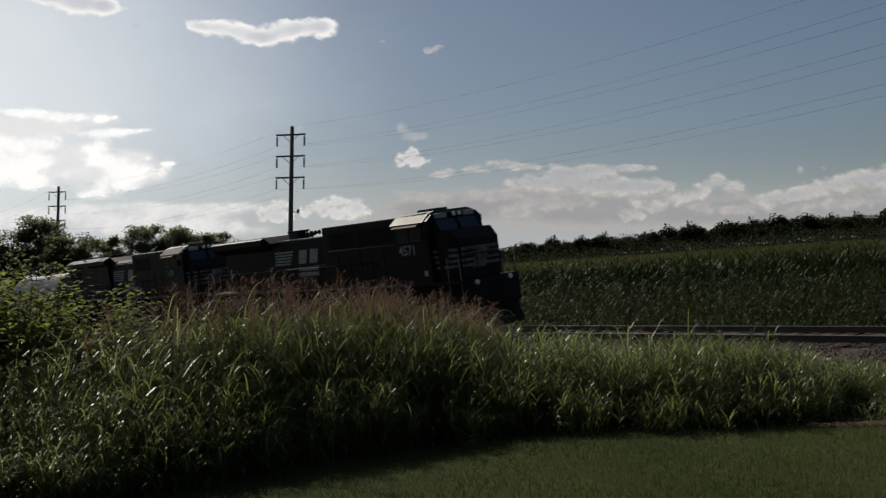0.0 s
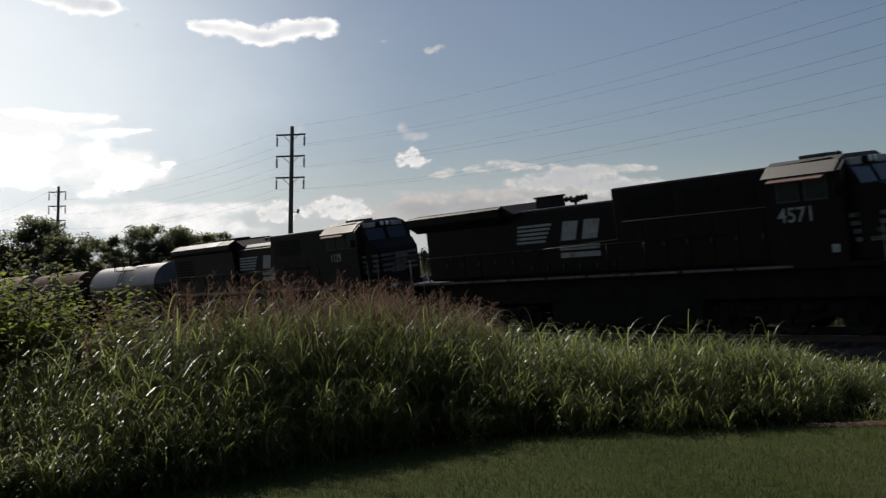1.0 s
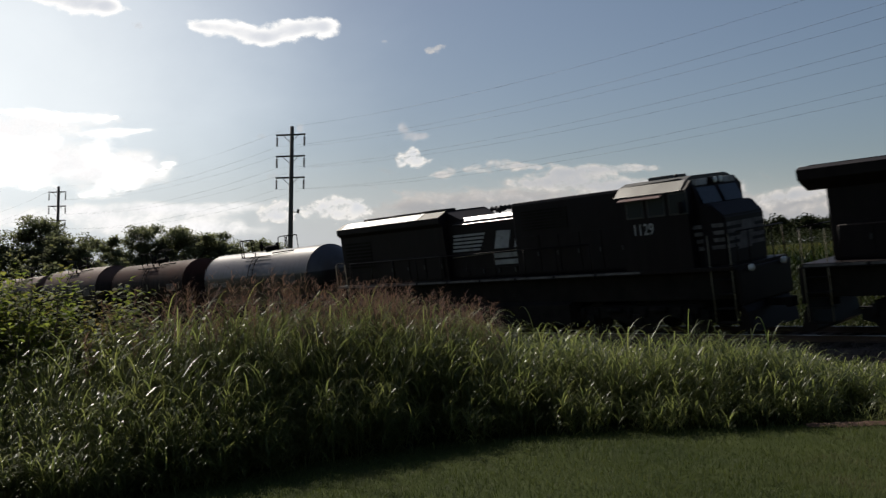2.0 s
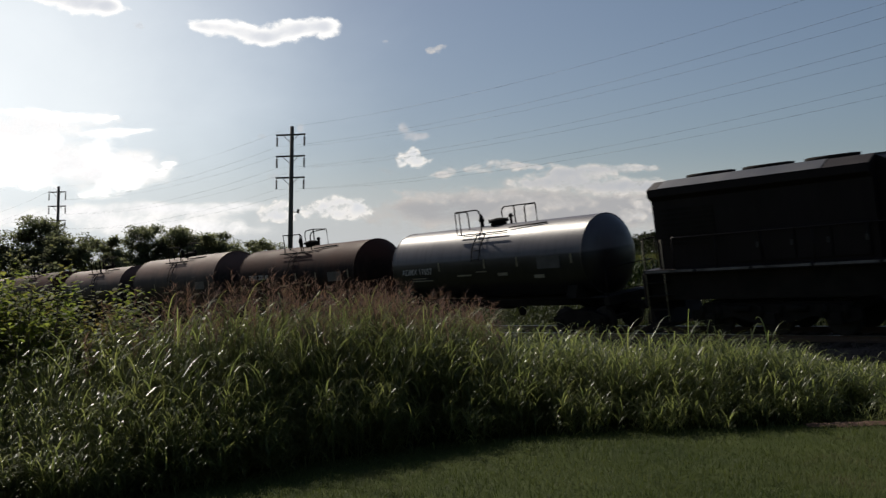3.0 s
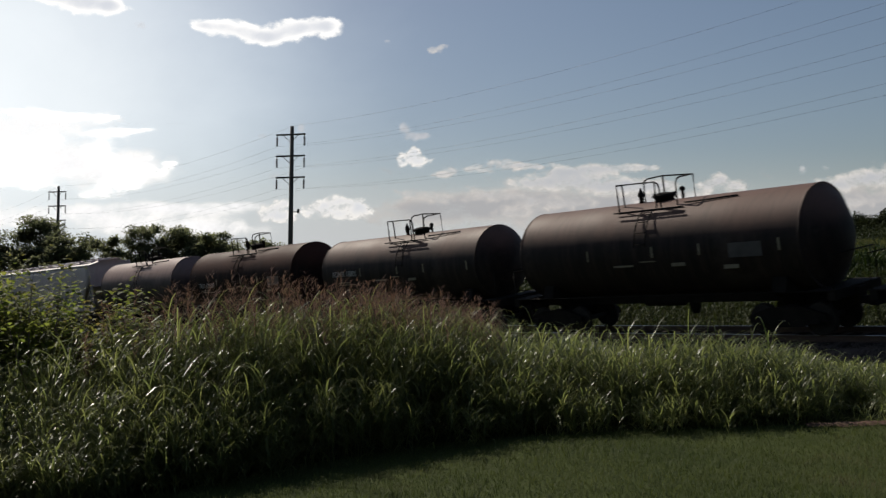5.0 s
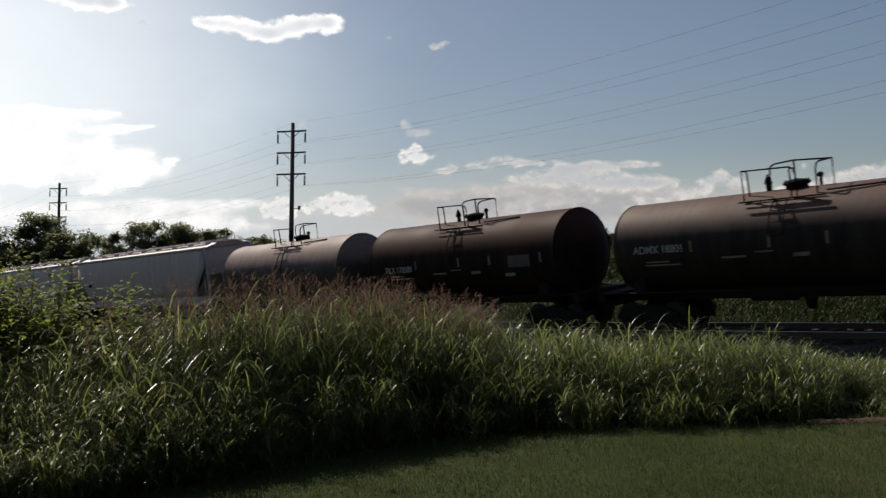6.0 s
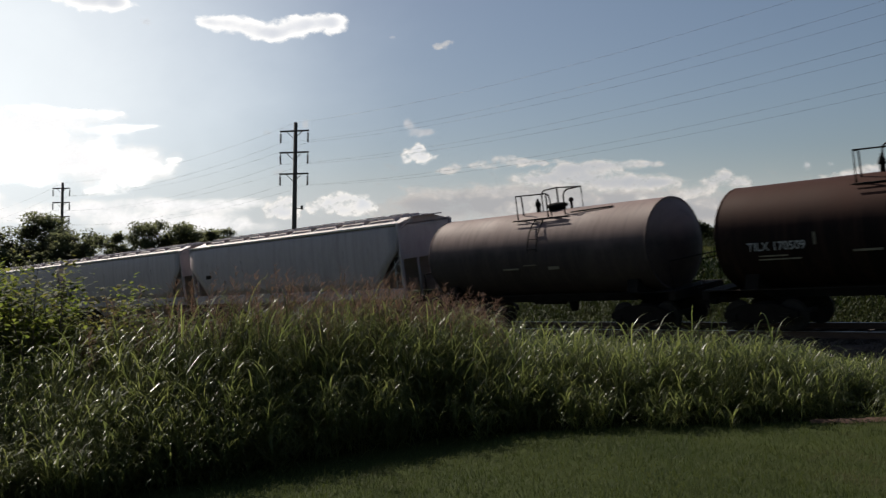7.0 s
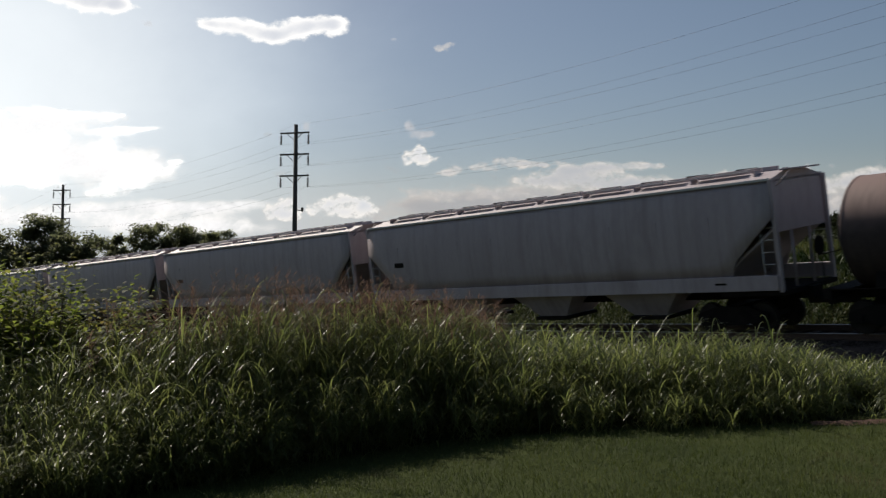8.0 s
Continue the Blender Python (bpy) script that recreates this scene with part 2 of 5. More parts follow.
def tube(bm, pts, r, sides=6):
    """One bent pipe through points."""
    pts = [Vector(p) for p in pts]
    rings = []
    for i, p in enumerate(pts):
        d = pts[min(i + 1, len(pts) - 1)] - pts[max(i - 1, 0)]
        m = d.to_track_quat("Z", "Y").to_matrix()
        rings.append([bm.verts.new(p + m @ Vector((math.cos(2 * math.pi * k / sides) * r, math.sin(2 * math.pi * k / sides) * r, 0))) for k in range(sides)])
    for a, b in zip(rings, rings[1:]):
        for k in range(sides):
            bm.faces.new((a[k], a[(k + 1) % sides], b[(k + 1) % sides], b[k])).smooth = True
    bm.faces.new(rings[0][::-1])
    bm.faces.new(rings[-1])
    return bm


def B():
    return bmesh.new()


def mesh_np(name, verts, quads, material, smooth=False):
    """Mesh object from arrays of corners and four-cornered faces."""
    me = bpy.data.meshes.new(name)
    verts, quads = np.asarray(verts, np.float32), np.asarray(quads, np.int32)
    k = quads.shape[1]
    me.vertices.add(len(verts))
    me.vertices.foreach_set("co", verts.ravel())
    me.loops.add(quads.size)
    me.loops.foreach_set("vertex_index", quads.ravel())
    me.polygons.add(len(quads))
    me.polygons.foreach_set("loop_start", np.arange(0, quads.size, k, dtype=np.int32))
    me.polygons.foreach_set("use_smooth", np.full(len(quads), smooth))
    me.update(calc_edges=True)
    me.materials.append(material)
    return new(name, me)


def empty(name, m=None):
    ob = new(name)
    if m is not None:
        ob.matrix_basis = m
    return ob


rng = np.random.default_rng(7)

# ---------------------------------------------------------------- plan of the line
PSI, DIST, CANT, SPEED = radians(49.60), 26.596, radians(6.02), 17.299
FWD = Vector((math.cos(PSI), -math.sin(PSI), 0))
NEAR = Vector((-math.sin(PSI), -math.cos(PSI), 0))


def track(s, l=0.0, z=0.0):
    """World place: s metres along the line, l metres towards the camera's side, z above the rails' mean height."""
    return -NEAR * DIST + FWD * s + NEAR * l + Vector((0, 0, z))


def on_track(s):
    """Pose of a vehicle on the canted track."""
    return Matrix.Translation(track(s)) @ Matrix.Rotation(-PSI, 4, "Z") @ Matrix.Rotation(CANT, 4, "X")


def lateral(x, y):
    return x * NEAR.x + y * NEAR.y + DIST


def ground_z(x, y):
    """Height of the ground: near level lawn, track bench, field rising beyond."""
    l = x * NEAR.x + y * NEAR.y + DIST
    z = np.where(l > 9, -0.12, np.where(l > 4, -0.12 - 0.53 * (9 - l) / 5, -0.65))
    bank = np.clip((-l - 3.5) / 5, 0, 1)
    z = np.where(l < -3.5, -0.65 + 0.75 * bank, z)
    far = np.clip(-l - 9, 0, 900)
    rise = 0.027
    z = z + np.minimum(far, 190) * rise + 8.0 * np.clip((far - 200) / 150, 0, 1) - 14.0 * np.clip((far - 420) / 200, 0, 1)
    return z

# ---------------------------------------------------------------- ground
def ground_sheet():
    a = np.concatenate([-np.geomspace(3500, 70, 22), np.linspace(-64, 40, 70), np.geomspace(46, 3500, 22)])
    b = np.concatenate([-np.geomspace(3500, 30, 20), np.linspace(-28, 60, 90), np.geomspace(63, 3500, 30)])
    X, Y = np.meshgrid(a, b)
    Z = ground_z(X, Y)
    n, m = X.shape
    idx = np.arange(n * m).reshape(n, m)
    q = np.stack([idx[:-1, :-1], idx[:-1, 1:], idx[1:, 1:], idx[1:, :-1]], -1).reshape(-1, 4)
    g = mesh_np("ground", np.stack([X, Y, Z], -1).reshape(-1, 3), q, M_GROUND, True)
    tagged(g, "grassy ground with a field rising gently beyond the railway", "ground", kind="structure")


ground_sheet()

# edge of the mown lawn: (x, y) along the foot of the tall growth
EDGE_X = np.array([-9.0, -5.0, -2.6, -1.6, -0.6, 0.5, 1.6, 3.5, 5.5, 9.0])
EDGE_Y = np.array([6.6, 8.4, 9.7, 10.7, 11.5, 11.9, 12.0, 11.9, 11.6, 11.0])


def lawn_sheet():
    xs = np.linspace(-14, 16, 60)
    top = np.interp(xs, EDGE_X, EDGE_Y) + 0.25
    rows = np.linspace(0, 1, 30)
    X = np.repeat(xs[None], 30, 0)
    Y = -12 + (top[None] + 12) * rows[:, None]
    Z = ground_z(X, Y) + 0.03 * np.sin(X * 1.7 + np.sin(Y)) * np.sin(Y * 1.3) + 0.05
    idx = np.arange(X.size).reshape(X.shape)
    q = np.stack([idx[:-1, :-1], idx[:-1, 1:], idx[1:, 1:], idx[1:, :-1]], -1).reshape(-1, 4)
    g = mesh_np("lawn", np.stack([X, Y, Z], -1).reshape(-1, 3), q, M_LAWN, True)
    tagged(g, "mown green lawn in low sun", "lawn", kind="structure")


lawn_sheet()


def bare_soil():
    """Thin strip of reddish soil where the mower stops at the weeds."""
    xs = np.linspace(4.3, 9.0, 48)
    mid = np.interp(xs, EDGE_X, EDGE_Y) + 0.12
    wide = (0.1 + 0.12 * np.clip((xs - 4.3) / 1.5, 0, 1)) * (1 + 0.4 * np.sin(xs * 9) * np.sin(xs * 3.7))
    k = np.linspace(-1, 1, 5)
    X = np.repeat(xs[:, None], 5, 1)
    Y = mid[:, None] + wide[:, None] * k[None]
    Z = ground_z(X, Y) + 0.03 * np.sin(X * 1.7 + np.sin(Y)) * np.sin(Y * 1.3) + 0.06 + 0.03 * (1 - k[None] ** 2) + rng.normal(0, 0.006, X.shape)
    idx = np.arange(X.size).reshape(X.shape)
    q = np.stack([idx[:-1, :-1], idx[1:, :-1], idx[1:, 1:], idx[:-1, 1:]], -1).reshape(-1, 4)
    tagged(mesh_np("bare_soil", np.stack([X, Y, Z], -1).reshape(-1, 3), q, M_SOIL, True), "strip of bare reddish soil along the lawn's edge", "soil", kind="structure")


bare_soil()


def ribbons(base, az, elev, length, width, droop, segs=4, flat=0.0):
    """Curved tapering blades as strips of quads; arrays of one value a blade."""
    n = len(base)
    pts = [base]
    e = elev.copy()
    step = (length / segs)[:, None]
    for k in range(segs):
        d = np.stack([np.cos(az) * np.cos(e), np.sin(az) * np.cos(e), np.sin(e)], -1)
        pts.append(pts[-1] + d * step)
        e = e - droop * (k + 1) / segs
    side = np.stack([-np.sin(az + flat), np.cos(az + flat), np.zeros(n)], -1)
    prof = np.interp(np.linspace(0, 1, segs + 1), [0, 0.3, 0.75, 1], [0.6, 1.0, 0.85, 0.08])
    V = np.zeros((n, segs + 1, 2, 3), np.float32)
    for k in range(segs + 1):
        w = side * (width * prof[k] / 2)[:, None]
        V[:, k, 0], V[:, k, 1] = pts[k] - w, pts[k] + w
    i = np.arange(n)[:, None] * (2 * (segs + 1)) + 2 * np.arange(segs)[None]
    Q = np.stack([i, i + 1, i + 3, i + 2], -1).reshape(-1, 4)
    return V.reshape(-1, 3), Q, pts


def join(chunks):
    vs, qs, o = [], [], 0
    for v, q in chunks:
        vs.append(v)
        qs.append(q + o)
        o += len(v)
    return np.concatenate(vs), np.concatenate(qs)


def lawn_grass():
    n = 120000
    y = 6.8 + rng.random(n) ** 1.2 * 6.4
    x = (rng.random(n) - 0.5) * 1.15 * y
    keep = y < np.interp(x, EDGE_X, EDGE_Y) + 0.3
    x, y = x[keep], y[keep]
    n = len(x)
    base = np.stack([x, y, ground_z(x, y) + 0.045 + 0.03 * np.sin(x * 1.7 + np.sin(y)) * np.sin(y * 1.3)], -1)
    v, q, _ = ribbons(base, rng.random(n) * 6.28, 0.45 + rng.random(n) * 0.9, 0.035 + 0.04 * rng.random(n), 0.004 + 0.004 * rng.random(n), rng.random(n) * 0.8, 2)
    tagged(mesh_np("lawn_grass", v, q, M_LAWNB), "short mown grass blades of the lawn", "grass", kind="stuff")


lawn_grass()


def tall_grass(name, x, y, height, leaves, label, plume=None, lean=0.16, leaf_len=0.66, wid=0.017, fan=None, paint=None):
    """Stems with arching leaves; plume: array of True where a stem bears a feathery head."""
    n = len(x)
    base = np.stack([x, y, ground_z(x, y) - 0.03], -1)
    az = np.where(rng.random(n) < 0.3, rng.normal(-0.2, 0.8, n), rng.random(n) * 6.28)
    if fan is not None:
        az = np.where(rng.random(n) < 0.7, fan, az)
    el = 1.57 - np.abs(rng.normal(0, lean, n))
    v, q, pts = ribbons(base, az, el, height, np.full(n, 0.006), 0.05 + rng.random(n) * 0.2, 4)
    stem = [(v, q)]
    P = np.stack(pts, 1)
    chunks = []
    reach = np.full(n, 0.97) if plume is None else np.where(plume, 0.74, 0.97)
    for k in range(leaves):
        u = (0.05 + (reach - 0.05) * ((k + rng.random(n)) / leaves) ** 0.75) * 4
        i = np.minimum(u.astype(int), 3)
        fr = (u - i)[:, None]
        b = P[np.arange(n), i] * (1 - fr) + P[np.arange(n), i + 1] * fr
        L = leaf_len * (0.55 + 0.85 * rng.random(n)) * np.clip(height / 1.5, 0.5, 1.1)
        turn = np.where(rng.random(n) < 0.2, rng.normal(-0.3, 0.9, n), rng.random(n) * 6.28)
        v, q, _ = ribbons(b, turn, 0.5 + 0.8 * rng.random(n), L, wid * (0.5 + 0.8 * rng.random(n)), 0.45 + 0.45 * rng.random(n), 6)
        chunks.append((v, q))
    v, q = join(chunks)
    tagged(mesh_np(name, v, q, paint or M_GRASS), label, "grass", kind="stuff")
    v, q = join(stem)
    tagged(mesh_np("grass_stems", v, q, M_STEM), "thin pale stems of the tall grass", "grass", kind="stuff")
    if plume is not None and plume.any():
        tip = P[plume, -1]
        m = len(tip)
        chunks = []
        sway = rng.normal(-0.25, 0.7, m)
        for k in range(34):
            down = rng.random(m)
            b = tip - np.array([0, 0, 1]) * (0.46 * down)[:, None] + np.array([0, 0, 0.05])
            v, q, _ = ribbons(b, sway + rng.normal(0, 1.2, m), 0.1 + 0.9 * rng.random(m), (0.1 + 0.2 * rng.random(m)) * (0.5 + 0.8 * down), 0.003 + 0.006 * rng.random(m), 0.3 + 0.6 * rng.random(m), 3)
            chunks.append((v, q))
        v, q = join(chunks)
        tagged(mesh_np("seed_plumes", v, q, M_PLUME), "feathery reddish seed heads above the tall grass", "grass", kind="stuff")


HX = np.array([-9, -5.5, -3.7, -2.6, -1.3, -0.25, 0.45, 1.5, 2.9, 3.9, 4.7, 5.6, 9])
HH = np.array([1.35, 1.4, 1.6, 1.7, 1.66, 1.42, 1.28, 1.2, 1.18, 1.1, 0.72, 0.42, 0.3])


def tall_band():
    """Tussocks of stems that fan outwards, low at the mown edge, tallest and reddest before the bend of the line."""
    cx = np.concatenate([rng.uniform(-7.5, -2.0, 225), rng.uniform(-2.0, 4.2, 265), rng.uniform(4.2, 6.9, 80)])
    cdy = rng.random(len(cx)) ** 1.1 * np.where(cx < -1.5, 3.4, 4.6)
    cy = np.interp(cx, EDGE_X, EDGE_Y) + cdy + 0.12
    ch = rng.uniform(0.66, 1.08, len(cx))
    per = rng.integers(6, 15, len(cx))
    k = np.repeat(np.arange(len(cx)), per)
    n = len(k)
    off = rng.normal(0, 0.15, (n, 2))
    x, y, dy = cx[k] + off[:, 0], cy[k] + off[:, 1], cdy[k]
    xe = x * 12.0 / y
    ramp = np.interp(xe, [-7, -3, -0.5, 5], [2.2, 1.9, 1.2, 1.3])
    h = np.interp(xe, HX, HH) * ch[k] * rng.uniform(0.7, 1.04, n) * (0.42 + 0.58 * np.clip(dy / ramp, 0, 1))
    h = h * np.clip(1 - 0.07 * dy * np.clip((xe - 0.2) / 2.4, 0, 1), 0.4, 1)
    pl = (xe > -3.9) & (xe < 0.4) & (rng.random(n) < 0.36) & (dy > 1.5)
    h = np.where(pl, np.interp(xe, HX, HH) * rng.uniform(1.06, 1.38, n), h)
    fan = np.arctan2(off[:, 1], off[:, 0])
    tall_grass("tall_grass", x, y, h, 16, "dense tall arching grass, backlit, beside the lawn", pl, 0.2, leaf_len=0.68, wid=0.0135, fan=fan)


tall_band()


def arching_clumps():
    """Coarser tussocks whose long blades arch over and nod above the rest."""
    cx = np.concatenate([rng.uniform(-0.8, 4.7, 42), rng.uniform(-6.5, -0.8, 12)])
    cy = np.interp(cx, EDGE_X, EDGE_Y) + rng.uniform(0.5, 3.2, len(cx))
    k = np.repeat(np.arange(len(cx)), rng.integers(5, 12, len(cx)))
    n = len(k)
    off = rng.normal(0, 0.12, (n, 2))
    x, y = cx[k] + off[:, 0], cy[k] + off[:, 1]
    h = np.interp(x * 12.0 / y, HX, HH) * rng.uniform(0.62, 0.98, n)
    tall_grass("coarse_grass", x, y, h, 6, "coarse tussocks with long nodding blades among the tall grass", None, 0.22, 0.85, 0.018, fan=np.arctan2(off[:, 1], off[:, 0]))


arching_clumps()


def low_band():
    n = 5200
    y = rng.uniform(12, 36, n)
    x = rng.uniform(-0.62, 0.62, n) * y
    l = lateral(x, y)
    keep = (l > 3.0) & (y > np.interp(x, EDGE_X, EDGE_Y) + 2.5)
    x, y, l = x[keep], y[keep], l[keep]
    h = np.interp(l, [3.0, 4.5, 8, 14], [0.1, 0.2, 0.35, 0.5]) * rng.uniform(0.6, 1.2, len(x))
    h = np.where(x > 5.2 * y / 12.3 * 0.75, h * 0.75, h)
    tall_grass("verge_grass", x, y, h, 4, "shorter weedy grass between the tall band and the track", None, 0.3, 0.4, 0.02)


low_band()


def verge_far():
    n = 12000
    s = rng.uniform(-75, -2, n)
    l = -rng.uniform(2.9, 9.5, n)
    x, y = -NEAR.x * DIST + FWD.x * s + NEAR.x * l, -NEAR.y * DIST + FWD.y * s + NEAR.y * l
    h = np.interp(-l, [2.9, 4, 9.5], [0.6, 1.25, 1.9]) * rng.uniform(0.35, 1.1, n)
    tall_grass("field_verge_grass", x, y, h, 5, "rank weeds on the bank between track and corn", None, 0.25, 0.42, 0.05, paint=M_WEED)


verge_far()


def bush():
    """Leafy vine thicket: canes with many broad leaves."""
    thing = empty("leafy_thicket")
    tagged(thing, "tangled vine thicket with broad green leaves in front of the railway", "bush")
    n = 330
    x = rng.uniform(-7.6, -3.95, n)
    y = rng.uniform(11.8, 14.0, n)
    base = np.stack([x, y, ground_z(x, y) - 0.03], -1)
    h = np.interp(x * 11 / y, [-6, -4.9, -4.0, -3.4], [2.72, 2.6, 2.25, 1.8]) * rng.uniform(0.62, 1.05, n)
    v, q, pts = ribbons(base, rng.random(n) * 6.28, 1.5 - np.abs(rng.normal(0, 0.2, n)), h, np.full(n, 0.018), rng.random(n) * 0.3, 4)
    canes = mesh_np("cane", v, q, M_BARK)
    canes.parent = thing
    canes["kind"] = "stuff"
    P = np.stack(pts, 1)
    chunks = []
    for k in range(90):
        u = (0.15 + 0.85 * rng.random(n) ** 0.8) * 4
        i = np.minimum(u.astype(int), 3)
        fr = (u - i)[:, None]
        b = P[np.arange(n), i] * (1 - fr) + P[np.arange(n), i + 1] * fr + rng.normal(0, 0.11, (n, 3))
        v, q, _ = ribbons(b, rng.random(n) * 6.28, rng.uniform(-0.5, 0.5, n), 0.06 + 0.065 * rng.random(n), 0.035 + 0.036 * rng.random(n), 0.2 + 0.4 * rng.random(n), 3)
        chunks.append((v, q))
    v, q = join(chunks)
    lv = mesh_np("foliage", v, q, M_BUSH)
    lv.parent = thing


bush()


def corn():
    """Rows of tall corn beyond the track; the first rows whole, those behind thinning to their upper parts."""
    cl, ct = [], []
    for row in range(60):
        l = -10.5 - 0.76 * row - (0 if row < 26 else (row - 26) * 2.2)
        gap = 0.2 if row < 5 else 0.32 if row < 26 else 0.6
        s = np.arange(-120 - row * 2.5, 8 + row * 1.2, gap)
        s = s + rng.normal(0, 0.04, len(s))
        x, y = -NEAR.x * DIST + FWD.x * s + NEAR.x * l, -NEAR.y * DIST + FWD.y * s + NEAR.y * l
        vis = (np.abs(x / np.maximum(y, 1)) < 0.62) & (y > 8) & ((x / np.maximum(y, 1) > 0.0) | (rng.random(len(s)) < 0.4))
        x, y = x[vis], y[vis]
        n = len(x)
        if not n:
            continue
        base = np.stack([x, y, ground_z(x, y)], -1)
        h = 2.35 * rng.uniform(0.88, 1.08, n)
        v, q, pts = ribbons(base, rng.random(n) * 6.28, np.full(n, 1.52), h, np.full(n, 0.03), rng.random(n) * 0.05, 2)
        cl.append((v, q))
        P = np.stack(pts, 1)
        ks = 9 if row < 4 else 5 if row < 26 else 3
        lo = 0.1 if row < 4 else 0.5
        for k in range(ks):
            u = (lo + (0.9 - lo) * (k + rng.random(n)) / ks)
            b = base + np.array([0, 0, 1.0]) * (h * u)[:, None]
            v, q, _ = ribbons(b, rng.random(n) * 6.28, rng.uniform(0.6, 1.15, n), rng.uniform(0.55, 0.95, n), rng.uniform(0.05, 0.085, n) * (1 if row < 26 else 1.5), rng.uniform(0.5, 1.0, n), 4)
            cl.append((v, q))
        for k in range(3):
            v, q, _ = ribbons(P[:, -1] - np.array([0, 0, 0.08]), rng.random(n) * 6.28, rng.uniform(1.0, 1.5, n), np.full(n, 0.28), np.full(n, 0.02), np.full(n, 0.3), 2)
            ct.append((v, q))
    v, q = join(cl)
    tagged(mesh_np("corn_field", v, q, M_CORN), "field of tall green corn in rows behind the railway", "corn", kind="stuff")
    v, q = join(ct)
    tagged(mesh_np("corn_tassels", v, q, M_TASSEL), "pale tassels on top of the corn", "corn", kind="stuff")


corn()


# ---------------------------------------------------------------- railway track
track_thing = empty("railway_track", on_track(0))
tagged(track_thing, "canted single railway track with rusty rails and wooden sleepers on stone", "railway track", kind="structure")


def rails():
    prof = [(-0.075, -0.18), (0.075, -0.18), (0.075, -0.165), (0.012, -0.15), (0.012, -0.045), (0.036, -0.035), (0.036, -0.005), (-0.036, -0.005), (-0.036, -0.035), (-0.012, -0.045), (-0.012, -0.15), (-0.075, -0.165)]
    for y in (-0.7525, 0.7525):
        r = part("rail", prism(B(), [(u + y, w) for u, w in prof], -420, 90, "x"), M_RAIL, track_thing, "rusty steel rail")
        part("running_surface", box(B(), -420, 90, y - 0.034, y + 0.034, -0.005, 0.0), M_RAILTOP, r, "polished top of the rail")
    bm = box(B(), -0.115, 0.115, -1.3, 1.3, -0.36, -0.183, 0.012)
    tie = part("sleeper", bm, M_TIE, track_thing)
    tie.location.x = 6
    for k in range(1, 150):
        o = new("sleeper", tie.data)
        o.parent = track_thing
        o.location = (6 - 0.55 * k, random.uniform(-0.04, 0.04), random.uniform(-0.012, 0.0))
        o.rotation_euler.z = random.uniform(-0.012, 0.012)
    bm = B()
    for k in range(150, 600):
        box(bm, 6 - 0.55 * k - 0.115, 6 - 0.55 * k + 0.115, -1.3, 1.3, -0.36, -0.183)
    far = part("far_sleepers", bm, M_TIE, track_thing)
    far["kind"] = "stuff"


rails()


def ballast():
    u = np.linspace(-420, 90, 1000)
    prof_y = np.array([-3.6, -3.0, -2.3, -1.75, -1.3, 0, 1.3, 1.75, 2.3, 3.0, 3.6])
    prof_z = np.array([-0.95, -0.72, -0.45, -0.25, -0.22, -0.2, -0.22, -0.25, -0.45, -0.8, -1.1])
    U, W = np.meshgrid(u, np.arange(11), indexing="ij")
    Y, Z = prof_y[W], prof_z[W] + rng.normal(0, 0.02, W.shape)
    idx = np.arange(U.size).reshape(U.shape)
    q = np.stack([idx[:-1, :-1], idx[1:, :-1], idx[1:, 1:], idx[:-1, 1:]], -1).reshape(-1, 4)
    o = mesh_np("ballast_bed", np.stack([U, Y, Z], -1).reshape(-1, 3), q, M_BALLAST, False)
    o.matrix_basis = on_track(0)
    tagged(o, "bed of grey crushed stone under the track", "ballast", kind="structure")
    n = 16000
    x, y = rng.uniform(-45, -2, n), -rng.uniform(0.85, 3.5, n)
    z = np.interp(y, prof_y, prof_z)
    r = rng.uniform(0.02, 0.05, n)
    oct_ = np.array([(1, 0, 0), (0, 1, 0), (-1, 0, 0), (0, -1, 0), (0, 0, 1), (0, 0, -1)], float)
    V = oct_[None] * r[:, None, None] * rng.uniform(0.6, 1.3, (n, 6, 1))
    a = rng.random(n) * 6.28
    c, s = np.cos(a)[:, None], np.sin(a)[:, None]
    V = np.stack([V[..., 0] * c - V[..., 1] * s, V[..., 0] * s + V[..., 1] * c + V[..., 2] * 0.3, V[..., 2] * 0.8 + V[..., 0] * 0.3], -1)
    V = V + np.stack([x, y, z + r * 0.3], -1)[:, None]
    F = np.array([(0, 1, 4), (1, 2, 4), (2, 3, 4), (3, 0, 4), (1, 0, 5), (2, 1, 5), (3, 2, 5), (0, 3, 5)])
    q = (np.arange(n)[:, None, None] * 6 + F[None]).reshape(-1, 3)
    o = mesh_np("ballast_stones", V.reshape(-1, 3), q, M_BALLAST)
    o.matrix_basis = on_track(0)
    tagged(o, "loose grey ballast stones on the shoulder", "stones", kind="stuff")


ballast()

# ---------------------------------------------------------------- power line
POLE_TOPS = []


